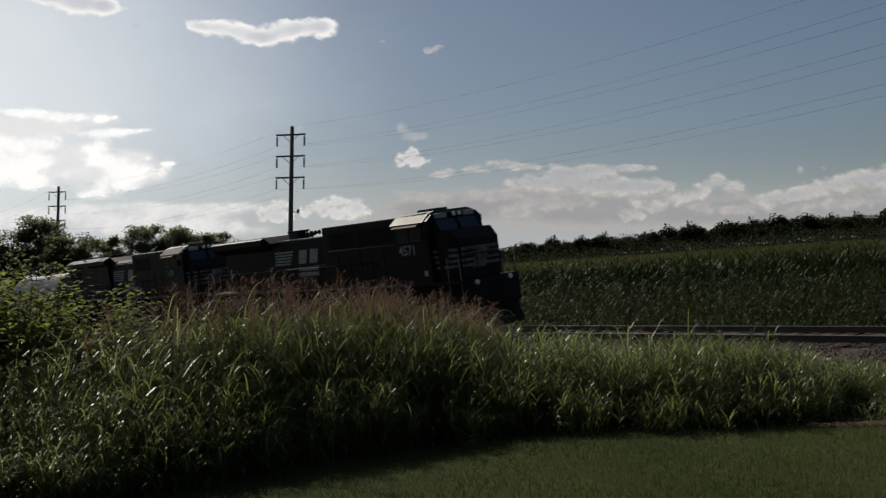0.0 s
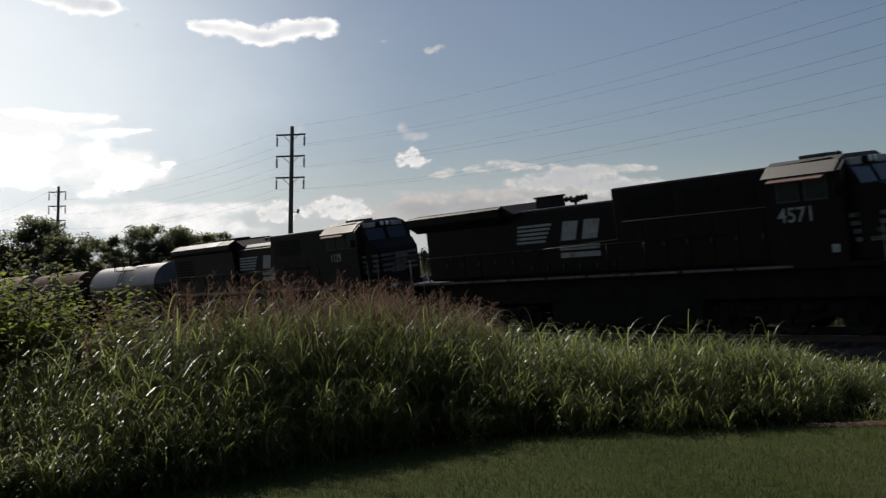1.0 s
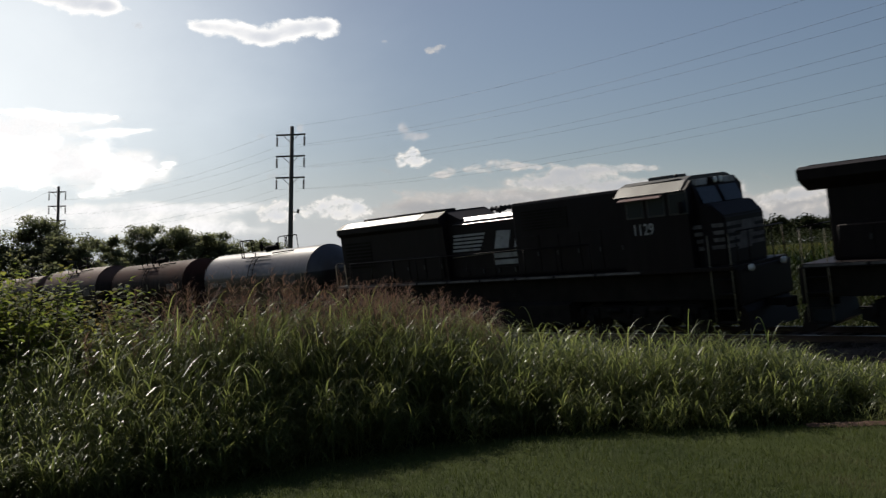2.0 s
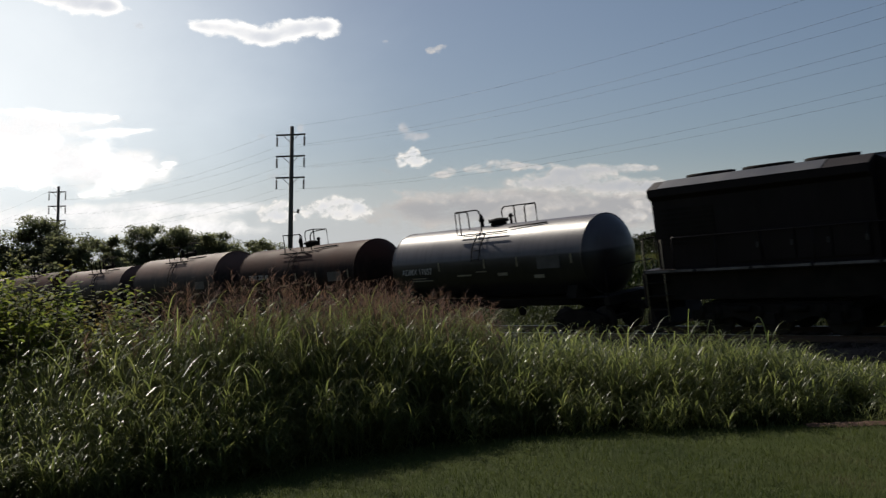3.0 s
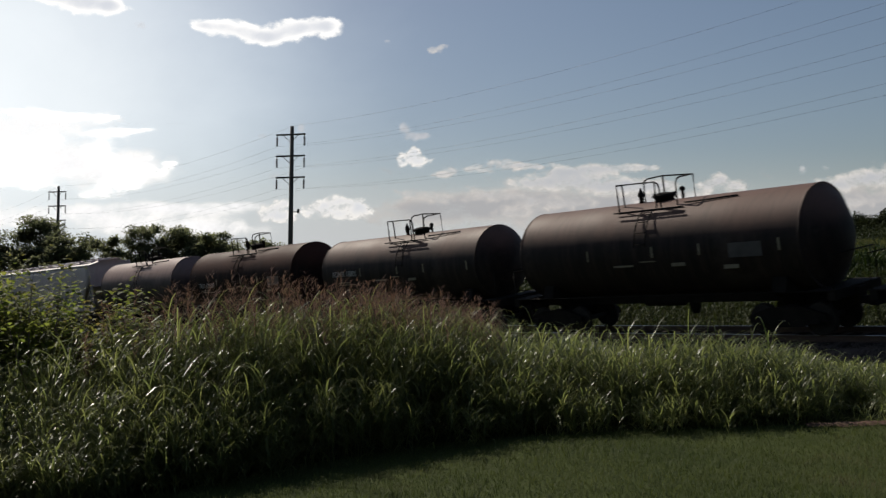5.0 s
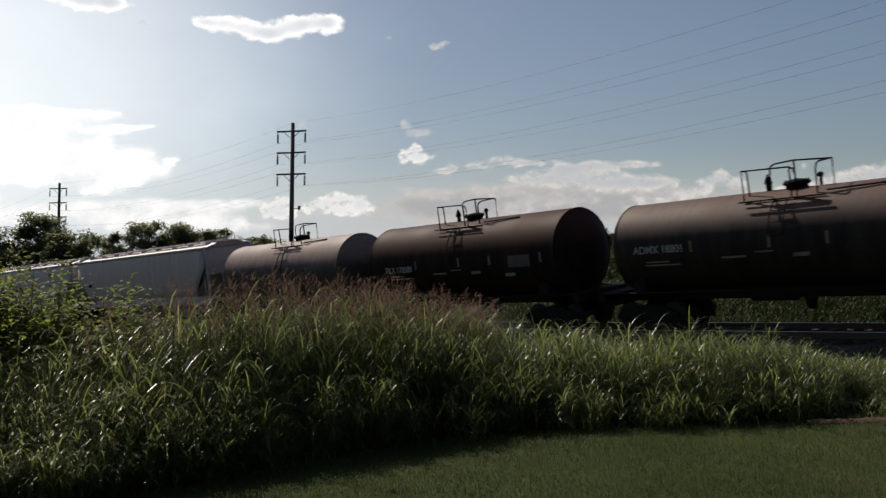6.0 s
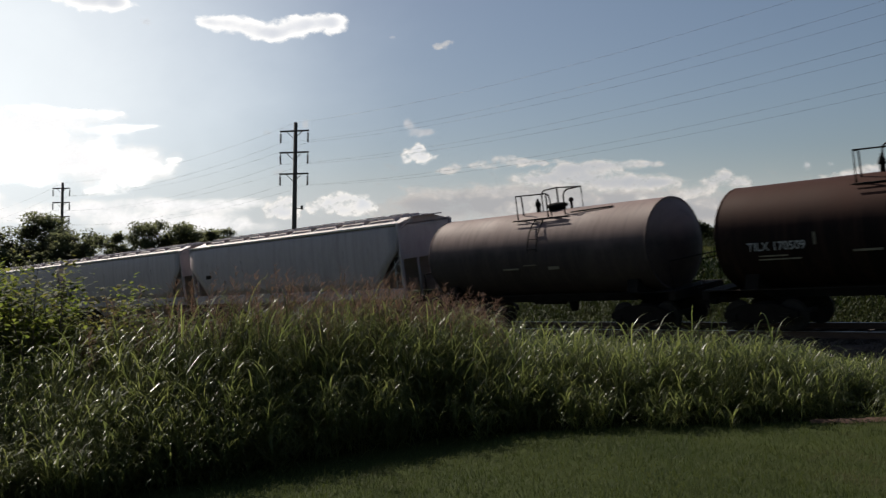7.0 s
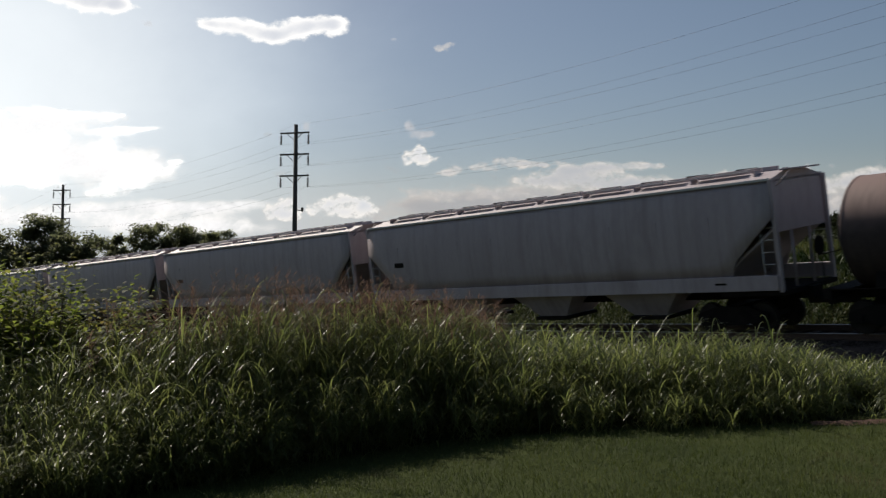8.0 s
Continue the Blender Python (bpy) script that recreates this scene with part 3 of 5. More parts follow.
def power_pole(x, y, top):
    p = empty("power_pole", Matrix.Translation((x, y, float(ground_z(x, y)))) @ Matrix.Rotation(radians(3.3), 4, "Y"))
    tagged(p, "dark wooden power pole with three crossarms and hanging insulators", "utility pole", group="poles of the power line")
    H = top - float(ground_z(x, y))
    part("shaft", rod(B(), (0, 0, -1), (0, 0, H), 0.24, 12, 0.16), M_POLE, p)
    hooks = []
    for k in range(3):
        z = H - 0.75 - 1.82 * k
        bm = B()
        box(bm, -1.36, 1.36, -0.28, -0.16, z - 0.07, z + 0.07, 0.01)
        a = part("crossarm", bm, M_POLE, p)
        a.rotation_euler.z = radians(-18)
        bm = B()
        for sgn in (-1, 1):
            rod(bm, (sgn * 0.72, -0.22, z - 0.05), (sgn * 0.1, -0.2, z - 0.6), 0.03, 5)
        br = part("brace", bm, M_POLE, p, "pair of slanting crossarm braces")
        br.rotation_euler.z = radians(-18)
        for sgn in (-1, 1):
            bm = B()
            rod(bm, (sgn * 1.28, -0.22, z - 0.05), (sgn * 1.28, -0.22, z - 0.2), 0.02, 5)
            for j in range(6):
                zz = z - 0.2 - 0.13 * j
                lathe(bm, [(zz, 0.03), (zz - 0.04, 0.11), (zz - 0.075, 0.11), (zz - 0.09, 0.04), (zz - 0.13, 0.03)], 10, "z", (sgn * 1.28, -0.22, 0))
            ins = part("insulator", bm, M_INSUL, p, "string of brown disc insulators")
            ins.rotation_euler.z = radians(-18)
            hooks.append(p.matrix_basis @ Matrix.Rotation(radians(-18), 4, "Z") @ Vector((sgn * 1.28, -0.22, z - 1.0)))
    bm = rod(B(), (0.2, 0, H - 7.3), (0.62, 0, H - 7.3), 0.04, 6)
    lathe(bm, [(H - 7.4, 0.09), (H - 7.1, 0.12), (H - 7.05, 0.05)], 8, "z", (0.62, 0, 0))
    part("bracket", bm, M_POLE, p, "small side bracket")
    hooks.append(p.matrix_basis @ Vector((0, 0, H)))
    POLE_TOPS.append(hooks)
    return p


P1, P2 = Vector((-13.2, 82.0)), Vector((-49.8, 124.0))
step = P2 - P1
tops = [15.45, 15.9, 16.8, 16.6]
for k, i in enumerate((-1, 0, 1, 2)):
    q = P1 + step * i
    power_pole(q.x, q.y, tops[k])


def wires():
    for a, b in zip(POLE_TOPS, POLE_TOPS[1:]):
        for p, q in zip(a, b):
            cu = bpy.data.curves.new("wire", "CURVE")
            cu.dimensions, cu.bevel_depth, cu.bevel_resolution = "3D", 0.0055, 1
            sp = cu.splines.new("POLY")
            sp.points.add(24)
            for i in range(25):
                t = i / 24
                c = p.lerp(q, t) - Vector((0, 0, 1.1 * 4 * t * (1 - t)))
                sp.points[i].co = (*c, 1)
            cu.materials.append(M_WIRE)
            tagged(new("power_line_wire", cu), "thin sagging conductor strung between power poles", "wire", group="wires of the power line")


wires()


# ---------------------------------------------------------------- trees
def tree(height, spread, seed, leaves=2600, size=0.34):
    """Tapered trunk with limbs and a ragged crown of many small leaves."""
    r = np.random.default_rng(seed)
    t = empty("tree")
    tagged(t, "leafy dark green deciduous tree against the sky", "tree", group="trees behind the fields")
    bm = rod(B(), (0, 0, -0.4), (0.1, 0, height * 0.55), height * 0.022, 8, height * 0.011)
    tips = []
    for k in range(11):
        z0 = height * r.uniform(0.22, 0.55)
        a, reach = r.random() * 6.28, spread * r.uniform(0.35, 0.95)
        tip = Vector((math.cos(a) * reach, math.sin(a) * reach, min(height * 0.93, z0 + height * r.uniform(0.12, 0.42))))
        rod(bm, (0.08, 0, z0), tip, height * 0.008, 5, height * 0.003)
        tips.append(tip)
    tips.append(Vector((0.2, 0, height * 0.93)))
    part("trunk", bm, M_BARK, t)
    cen = np.array([tuple(p) for p in tips])
    extra = cen[r.integers(0, len(cen), 26)] * np.array([0.8, 0.8, 1]) + r.normal(0, spread * 0.24, (26, 3))
    cen = np.concatenate([cen, extra])
    cen[:, 2] = np.clip(cen[:, 2], height * 0.2, height * 0.95)
    rad = r.uniform(0.1, 0.24, len(cen)) * height * 0.62
    pick = r.integers(0, len(cen), leaves)
    d = r.normal(0, 1, (leaves, 3))
    d /= np.linalg.norm(d, axis=1)[:, None]
    pos = cen[pick] + d * (rad[pick] * r.random(leaves) ** 0.5)[:, None] * np.array([1, 1, 0.75])
    v, q, _ = ribbons(pos, r.random(leaves) * 6.28, r.uniform(-0.7, 0.9, leaves), size * r.uniform(0.7, 1.6, leaves), size * r.uniform(0.6, 1.2, leaves), r.random(leaves), 2)
    c = mesh_np("crown", v, q, M_TREE)
    c.parent = t
    return t


def round_tree(height, spread, seed, leaves=1500, size=0.85):
    """Broad round-headed woodland tree, leafy to the ground."""
    r = np.random.default_rng(seed)
    t = empty("tree")
    tagged(t, "dark green round-headed woodland tree on the far ridge", "tree", group="trees of the far woods")
    bm = rod(B(), (0, 0, -0.4), (0, 0, height * 0.7), height * 0.022, 7, height * 0.008)
    for k in range(6):
        a = r.random() * 6.28
        rod(bm, (0, 0, height * r.uniform(0.2, 0.5)), (math.cos(a) * spread * 0.7, math.sin(a) * spread * 0.7, height * r.uniform(0.5, 0.8)), height * 0.008, 5, height * 0.003)
    part("trunk", bm, M_BARK, t)
    d = r.normal(0, 1, (46, 3))
    d /= np.linalg.norm(d, axis=1)[:, None]
    cen = d * (0.35 + 0.5 * r.random((46, 1))) * np.array([spread, spread, height * 0.44]) + np.array([0, 0, height * 0.5])
    pick = r.integers(0, len(cen), leaves)
    e = r.normal(0, 1, (leaves, 3))
    e /= np.linalg.norm(e, axis=1)[:, None]
    pos = cen[pick] + e * (height * 0.13 * r.random(leaves) ** 0.4)[:, None]
    pos[:, 2] = np.maximum(pos[:, 2], 0.2)
    v, q, _ = ribbons(pos, r.random(leaves) * 6.28, r.uniform(-0.8, 0.9, leaves), size * r.uniform(0.7, 1.5, leaves), size * r.uniform(0.7, 1.2, leaves), r.random(leaves), 2)
    mesh_np("crown", v, q, M_RIDGELEAF).parent = t
    return t


kinds = [tree(11.5, 4.6, 3, 8600, 0.27), tree(9.8, 4.8, 4, 8200, 0.27), tree(13, 5.0, 5, 9000, 0.28), tree(8.6, 5.2, 6, 8200, 0.27),
         round_tree(11, 5.4, 11), round_tree(9, 5.8, 12), round_tree(12.5, 5.6, 13)]


planted = set()


def plant(k, px, d, scale, turn):
    """A tree at a bearing (sideways per metre ahead) and a distance."""
    x, y = px * d, d
    m = Matrix.Translation((x, y, float(ground_z(x, y)) - 0.2)) @ Matrix.Rotation(turn, 4, "Z")
    if k not in planted:
        planted.add(k)
        kinds[k].matrix_basis = m
        o = kinds[k]
    else:
        o = copy_thing(kinds[k], m)
    o.scale = (scale * random.uniform(0.92, 1.1), scale * random.uniform(0.92, 1.1), scale)


# nearer clumps beyond the track at the bend
for k, px, d, sc in ((0, -0.462, 112, 0.9), (1, -0.435, 118, 1.1), (2, -0.412, 120, 0.98), (3, -0.385, 114, 1.1), (1, -0.362, 122, 0.95), (3, -0.48, 106, 0.9),
                     (2, -0.318, 128, 0.86), (0, -0.296, 130, 0.98), (1, -0.27, 128, 1.05), (3, -0.245, 131, 1.1), (0, -0.222, 134, 0.85), (3, -0.2, 138, 1.0), (1, -0.18, 145, 0.85)):
    plant(k, px, d, sc, random.random() * 6)


def far_woods():
    """Wooded ridge behind the corn."""
    for row in range(3):
        for k in range(90):
            u = (k + random.random()) / 54
            px = -0.2 + 0.72 * u
            d = 470 - 110 * u + row * 14 + random.uniform(-8, 8)
            plant(4 + (k * 2 + row) % 3, px, d, random.uniform(0.55, 0.85) * (1.2 + 0.1 * u), random.random() * 6)


def far_thicket():
    """Dense understorey that closes the ridge between the trunks."""
    n = 64000
    u = rng.random(n)
    ahead = rng.random(n) ** 1.6 * 150
    d = 470 - 110 * u + 30 - ahead
    x = (-0.2 + 0.72 * u) * d
    tall = np.interp(ahead, [0, 30, 60, 150], [8, 8, 4.5, 2.2]) + 1.4 * np.sin(x * 0.21) * np.sin(x * 0.057)
    z = ground_z(x, d) + rng.random(n) * tall
    v, q, _ = ribbons(np.stack([x, d, z], -1), rng.random(n) * 6.28, rng.uniform(-0.6, 0.9, n), rng.uniform(0.4, 1.1, n), rng.uniform(0.4, 0.9, n), rng.random(n), 2)
    tagged(mesh_np("far_woods", v, q, M_RIDGELEAF), "dense dark green woods along the far ridge", "woods", kind="stuff")


far_woods()
far_thicket()

# ---------------------------------------------------------------- the train
TRAIN, WHEELS = [], []


def car_empty(name, s, label, category, group=""):
    o = empty(name, on_track(s))
    tagged(o, label, category, group)
    TRAIN.append((o, s))
    return o


def lettering(name, text, size, x, z, y, parent, material=None, wide=1.0, label=""):
    """Painted characters on the side that faces the camera."""
    cu = bpy.data.curves.new(name, "FONT")
    cu.body, cu.size, cu.extrude, cu.offset = text, size, 0.003, size * 0.012
    tmp = bpy.data.objects.new(name, cu)
    me = bpy.data.meshes.new_from_object(tmp)
    bpy.data.objects.remove(tmp)
    me.materials.append(material or M_WHITE)
    o = new(name, me)
    o.parent = parent
    o.matrix_basis = Matrix.Translation((x, y, z)) @ Matrix.Rotation(radians(90), 4, "X") @ Matrix.Diagonal((wide, 1, 1, 1))
    if label:
        o["label"] = label
    return o


def bars(name, rows, y, parent, label="", material=None):
    """Flat painted bars (x0, x1, z0, z1) on the near side, each a shallow raised strip."""
    bm = B()
    for x0, x1, z0, z1 in rows:
        box(bm, x0, x1, y - 0.004, y + 0.002, z0, z1)
    return part(name, bm, material or M_WHITE, parent, label)


def wheelset(parent, x, r=0.46):
    bm = B()
    for sgn in (-1, 1):
        y = sgn * 0.7525
        lathe(bm, [(y - 0.075 * 1, r * 0.35), (y - 0.06, r * 0.9), (y - 0.065, r), (y + 0.065, r + (0.0)), (y + 0.06, r * 0.9), (y + 0.075, r * 0.35)], 24, "y")
        lathe(bm, [(y - sgn * 0.07 - 0.012, r + 0.025), (y - sgn * 0.07 + 0.012, r + 0.025)], 24, "y")
    rod(bm, (0, -1.0, 0), (0, 1.0, 0), 0.085, 10)
    for a in range(4):
        c, s = math.cos(a * 1.571), math.sin(a * 1.571)
        rod(bm, (c * r * 0.55, -0.84, s * r * 0.55), (c * r * 0.55, -0.8, s * r * 0.55), 0.05, 6)
    w = part("wheelset", bm, M_WHEEL, parent)
    w.location = (x, 0, r)
    WHEELS.append((w, x, r))
    return w


def freight_truck(parent, x):
    bm = B()
    for sgn in (-1, 1):
        y0, y1 = sorted((sgn * 0.93, sgn * 1.08))
        prism(bm, [(-1.2, 0.42), (-1.2, 0.62), (-0.55, 0.84), (0.55, 0.84), (1.2, 0.62), (1.2, 0.42), (0.85, 0.42), (0.45, 0.28), (-0.45, 0.28), (-0.85, 0.42)], y0, y1)
        for k in (-1, 1):
            box(bm, k * 0.89 - 0.13, k * 0.89 + 0.13, min(sgn * 1.06, sgn * 1.14), max(sgn * 1.06, sgn * 1.14), 0.34, 0.58, 0.03)
        for k in (-0.16, 0, 0.16):
            rod(bm, (k, sgn * 1.02, 0.34), (k, sgn * 1.02, 0.7), 0.06, 8)
    box(bm, -0.25, 0.25, -1.0, 1.0, 0.55, 0.86, 0.03)
    t = part("truck", bm, M_UNDER, parent, "grimy two-axle freight bogie")
    t.location.x = x
    for k in (-0.89, 0.89):
        wheelset(t, k)
    return t


def loco_truck(parent, x):
    bm = B()
    for sgn in (-1, 1):
        y0, y1 = sorted((sgn * 0.98, sgn * 1.14))
        prism(bm, [(-2.7, 0.5), (-2.7, 0.78), (-1.9, 0.95), (1.9, 0.95), (2.7, 0.78), (2.7, 0.5), (2.2, 0.4), (1.3, 0.62), (0.5, 0.4), (-0.5, 0.4), (-1.3, 0.62), (-2.2, 0.4)], y0, y1)
        for k in (-2.0, 0.0, 2.0):
            box(bm, k - 0.18, k + 0.18, min(sgn * 1.12, sgn * 1.24), max(sgn * 1.12, sgn * 1.24), 0.36, 0.72, 0.04)
            rod(bm, (k - 0.3, sgn * 1.16, 0.6), (k - 0.3, sgn * 1.16, 0.95), 0.09, 8)
            rod(bm, (k + 0.3, sgn * 1.16, 0.6), (k + 0.3, sgn * 1.16, 0.95), 0.09, 8)
        rod(bm, (-1.2, sgn * 1.2, 0.85), (-0.6, sgn * 1.2, 0.85), 0.1, 8)
        rod(bm, (1.2, sgn * 1.2, 0.85), (0.6, sgn * 1.2, 0.85), 0.1, 8)
    box(bm, -2.4, 2.4, -0.95, 0.95, 0.7, 1.0, 0.03)
    t = part("truck", bm, M_UNDER, parent, "grimy three-axle locomotive bogie")
    t.location.x = x
    for k in (-2.0, 0.0, 2.0):
        wheelset(t, k, 0.53)
    return t


def coupler(parent, x, sgn):
    bm = box(B(), min(x, x - sgn * 0.7), max(x, x - sgn * 0.7), -0.1, 0.1, 0.78, 1.0, 0.02)
    box(bm, min(x - sgn * 0.05, x + sgn * 0.16), max(x - sgn * 0.05, x + sgn * 0.16), -0.2, 0.16, 0.74, 1.04, 0.04)
    part("coupler", bm, M_UNDER, parent)


def railing(parent, posts, y, z0, z1, name="handrail"):
    """Walkway rail: each post a part, with the long rail above."""
    for x in posts:
        part("post", rod(B(), (x, y, z0), (x, y, z1), 0.02, 6), M_BLACK, parent)
    part(name, rod(B(), (posts[0], y, z1), (posts[-1], y, z1), 0.022, 6), M_BLACK, parent)


def locomotive_base(c, half, deck, front, rear):
    """Frame, walkways, tank, bogies, couplers, steps and rails."""
    part("frame", box(B(), rear, front, -1.2, 1.2, 1.15, deck - 0.1, 0.03), M_UNDER, c)
    part("walkway", box(B(), rear, front, -1.52, 1.52, deck - 0.13, deck, 0.02), M_BLACK, c)
    strips = [(rear + 0.1 + (front - rear - 3.4) * k / 9, rear - 0.02 + (front - rear - 3.4) * (k + 1) / 9, deck - 0.09, deck - 0.02) for k in range(9)]
    for row in strips:
        bars("sill_stripe", [row], -1.522, c, "white painted stripe along the walkway edge", M_DIMWHITE)
    prof = [(-1.45, 0.42), (-1.45, 1.1), (-1.1, 1.25), (1.1, 1.25), (1.45, 1.1), (1.45, 0.42), (1.15, 0.25), (-1.15, 0.25)]
    part("fuel_tank", prism(B(), prof, -3.2, 3.0, "x"), M_UNDER, c)
    for x in (rear + 4.1, front - 4.0):
        loco_truck(c, x)
    coupler(c, half[0], 1)
    coupler(c, half[1], -1)
    for x, sgn in ((front, 1), (rear, -1)):
        bm = box(B(), min(x, x + sgn * 0.12), max(x, x + sgn * 0.12), -1.45, 1.45, 1.0, deck - 0.1, 0.04)
        part("pilot_beam", bm, M_BLACK, c)
        bm = prism(B(), [(x + sgn * 0.1, 0.14), (x + sgn * 0.3, 0.16), (x + sgn * 0.15, 0.75), (x, 1.05), (x - sgn * 0.2, 0.3)], -1.3, 1.3)
        part("snow_plow", bm, M_BLACK, c)
        for side in (-1, 1):
            for k in range(4):
                z = 0.45 + k * (deck - 0.45) / 4
                part("step", box(B(), min(x - sgn * 0.1, x - sgn * 0.75), max(x - sgn * 0.1, x - sgn * 0.75), min(side * 1.2, side * 1.5), max(side * 1.2, side * 1.5), z, z + 0.04, 0.008), M_UNDER, c)
            for dx in (0.08, 0.8):
                part("grab_rail", rod(B(), (x - sgn * dx, side * 1.5, 0.5), (x - sgn * dx, side * 1.5, deck + 0.95), 0.018, 6), M_YELLOW, c, "dull pale grab rail at the steps")
        for y in (-1.3, -0.65, 0.65, 1.3):
            part("end_post", rod(B(), (x + sgn * 0.05, y, deck), (x + sgn * 0.05, y, deck + 1.0), 0.022, 6), M_BLACK, c)
        part("end_rail", rod(B(), (x + sgn * 0.05, -1.3, deck + 1.0), (x + sgn * 0.05, 1.3, deck + 1.0), 0.022, 6), M_BLACK, c)
    for side in (-1, 1):
        railing(c, [rear + 1.2 + 1.55 * k for k in range(10)], side * 1.48, deck, deck + 0.98)


def cab(c, x0, x1, deck, top, nose_end, nose_top):
    """Wide cab with sloped roof corners, windows, windscreens and low nose with stripes."""
    slope = [(x0, deck), (x0, top - 0.32), (x0 + 0.1, top - 0.05), (x1 - 0.55, top), (x1 - 0.1, top - 0.28), (x1 + 0.12, nose_top - 0.1), (x1 + 0.12, deck)]
    bm = prism(B(), slope, -1.2, 1.2)
    part("cab", bm, M_BLACK, c)
    prof = [(-1.53, deck), (-1.53, top - 0.36), (-1.2, top - 0.1), (-1.2, deck)]
    for sgn in (-1, 1):
        pr = [(sgn * u, w) for u, w in prof]
        part("cab_side", prism(B(), pr, x0 + 0.02, x1 - 0.15, "x"), M_BLACK, c)
    prof = [(-1.6, top - 0.37), (-1.22, top - 0.06), (-0.9, top + 0.05), (0.9, top + 0.05), (1.22, top - 0.06), (1.6, top - 0.37), (1.56, top - 0.4), (1.2, top - 0.12), (-1.2, top - 0.12), (-1.56, top - 0.4)]
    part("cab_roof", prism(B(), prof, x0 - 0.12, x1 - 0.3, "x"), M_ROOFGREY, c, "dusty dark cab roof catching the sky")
    w0 = top - 1.06
    for k in range(2 if x1 - x0 < 2.5 else 3):
        a = x0 + 0.32 + k * 0.83
        f = part("window_frame", box(B(), a - 0.04, a + 0.66, -1.55, -1.5, w0 - 0.04, top - 0.4, 0.012), M_ROOFGREY, c)
        part("pane", box(B(), a + 0.02, a + 0.6, -1.556, -1.548, w0 + 0.02, top - 0.46), M_GLASS, f, "dark tinted side window")
    part("awning", prism(B(), [(-1.56, top - 0.4), (-1.72, top - 0.5), (-1.72, top - 0.53), (-1.55, top - 0.44)], x0 + 0.1, x0 + 1.75, "x"), M_AWNING, c, "faded reddish sunshade over the side windows")
    for k in (-1, 1):
        y0, y1 = sorted((k * 0.1, k * 1.08))
        bm = B()
        vs = [bm.verts.new(p) for p in ((x1 + 0.14, y0, nose_top + 0.02), (x1 + 0.14, y1, nose_top + 0.02), (x1 - 0.08, y1, top - 0.34), (x1 - 0.08, y0, top - 0.34))]
        f0 = bm.faces.new(vs)
        ex = bmesh.ops.extrude_face_region(bm, geom=[f0])
        bmesh.ops.translate(bm, vec=(0.02, 0, 0), verts=[v for v in ex["geom"] if isinstance(v, bmesh.types.BMVert)])
        part("windscreen", bm, M_GLASS, c, "bluish dark front windscreen")
    bm = box(B(), x1 - 0.16, x1 + 0.02, -0.32, 0.32, top - 0.26, top - 0.06, 0.03)
    hl = part("headlight_housing", bm, M_BLACK, c)
    for y in (-0.15, 0.15):
        part("headlight", lathe(B(), [(0, 0.1), (0.03, 0.1), (0.045, 0.06)], 14, "x", (x1 + 0.02, y, top - 0.16)), M_LENS, hl, "round glass headlight")
    for y in (-0.75, 0.75):
        part("number_board", box(B(), x1 - 0.2, x1 - 0.06, y - 0.3, y + 0.3, top - 0.28, top - 0.08, 0.02), M_WHITE, c, "pale number board")
    # low nose, narrowing to the front
    bm = prism(B(), [(x1 + 0.1, deck), (nose_end, deck), (nose_end, nose_top - 0.42), (nose_end - 0.42, nose_top), (x1 + 0.1, nose_top)], -1.34, 1.34)
    for v in bm.verts:
        if v.co.x > nose_end - 0.5:
            v.co.y *= 0.82 if v.co.x > nose_end - 0.01 else 0.88
    bmesh.ops.bevel(bm, geom=bm.edges[:], offset=0.05, segments=2, affect="EDGES")
    part("nose", bm, M_BLACK, c)
    for y in (-0.45, 0.45):
        part("ditch_light", lathe(B(), [(0, 0.1), (0.1, 0.11), (0.13, 0.05)], 12, "x", (nose_end + 0.55, y * 2, deck - 0.12)), M_LENS, c, "round ditch light on the front beam")
    # stripes wrap from the cab side over the nose
    for k in range(4):
        z = deck + 0.5 + k * 0.22
        bm = B()
        xa, xb = x1 - 0.02 - 0.05 * k, nose_end - 0.03
        ya, yb = -1.345, -1.11
        vs = [bm.verts.new(p) for p in ((xa, ya - 0.005, z), (xb, yb - 0.012, z), (xb, yb - 0.012, z + 0.12), (xa, ya - 0.005, z + 0.12))]
        bm.faces.new(vs)
        ex = bmesh.ops.extrude_face_region(bm, geom=bm.faces[:])
        bmesh.ops.translate(bm, vec=(0, -0.006, 0), verts=[v for v in ex["geom"] if isinstance(v, bmesh.types.BMVert)])
        part("nose_stripe", bm, M_DIMWHITE, c, "dimmed, grimy white horizontal stripe")
        part("nose_stripe", box(B(), nose_end - 0.004, nose_end + 0.006, -1.0, 1.0, z, z + 0.12), M_DIMWHITE, c, "dimmed, grimy white horizontal stripe")
    part("emblem", prism(B(), [(-0.5, deck + 0.42), (0.2, deck + 0.42), (0.55, deck + 1.25), (-0.15, deck + 1.25)], nose_end + 0.004, nose_end + 0.012, "x"), M_DIMWHITE, c, "pale emblem on the nose front")
    for dx in (0.3, 0.55, 0.8):
        part("roof_aerial", lathe(B(), [(top + 0.03, 0.07), (top + 0.1, 0.06), (top + 0.16, 0.02)], 8, "z", (x0 + dx * 2.2, 0.1 - dx, 0)), M_BLACK, c)
    part("air_conditioner", box(B(), x0 + 0.5, x0 + 1.3, -0.5, 0.5, top + 0.02, top + 0.16, 0.04), M_ROOFGREY, c)
    part("mirror", box(B(), x1 - 0.3, x1 - 0.25, -1.78, -1.58, w0, w0 + 0.35, 0.01), M_BLACK, c)


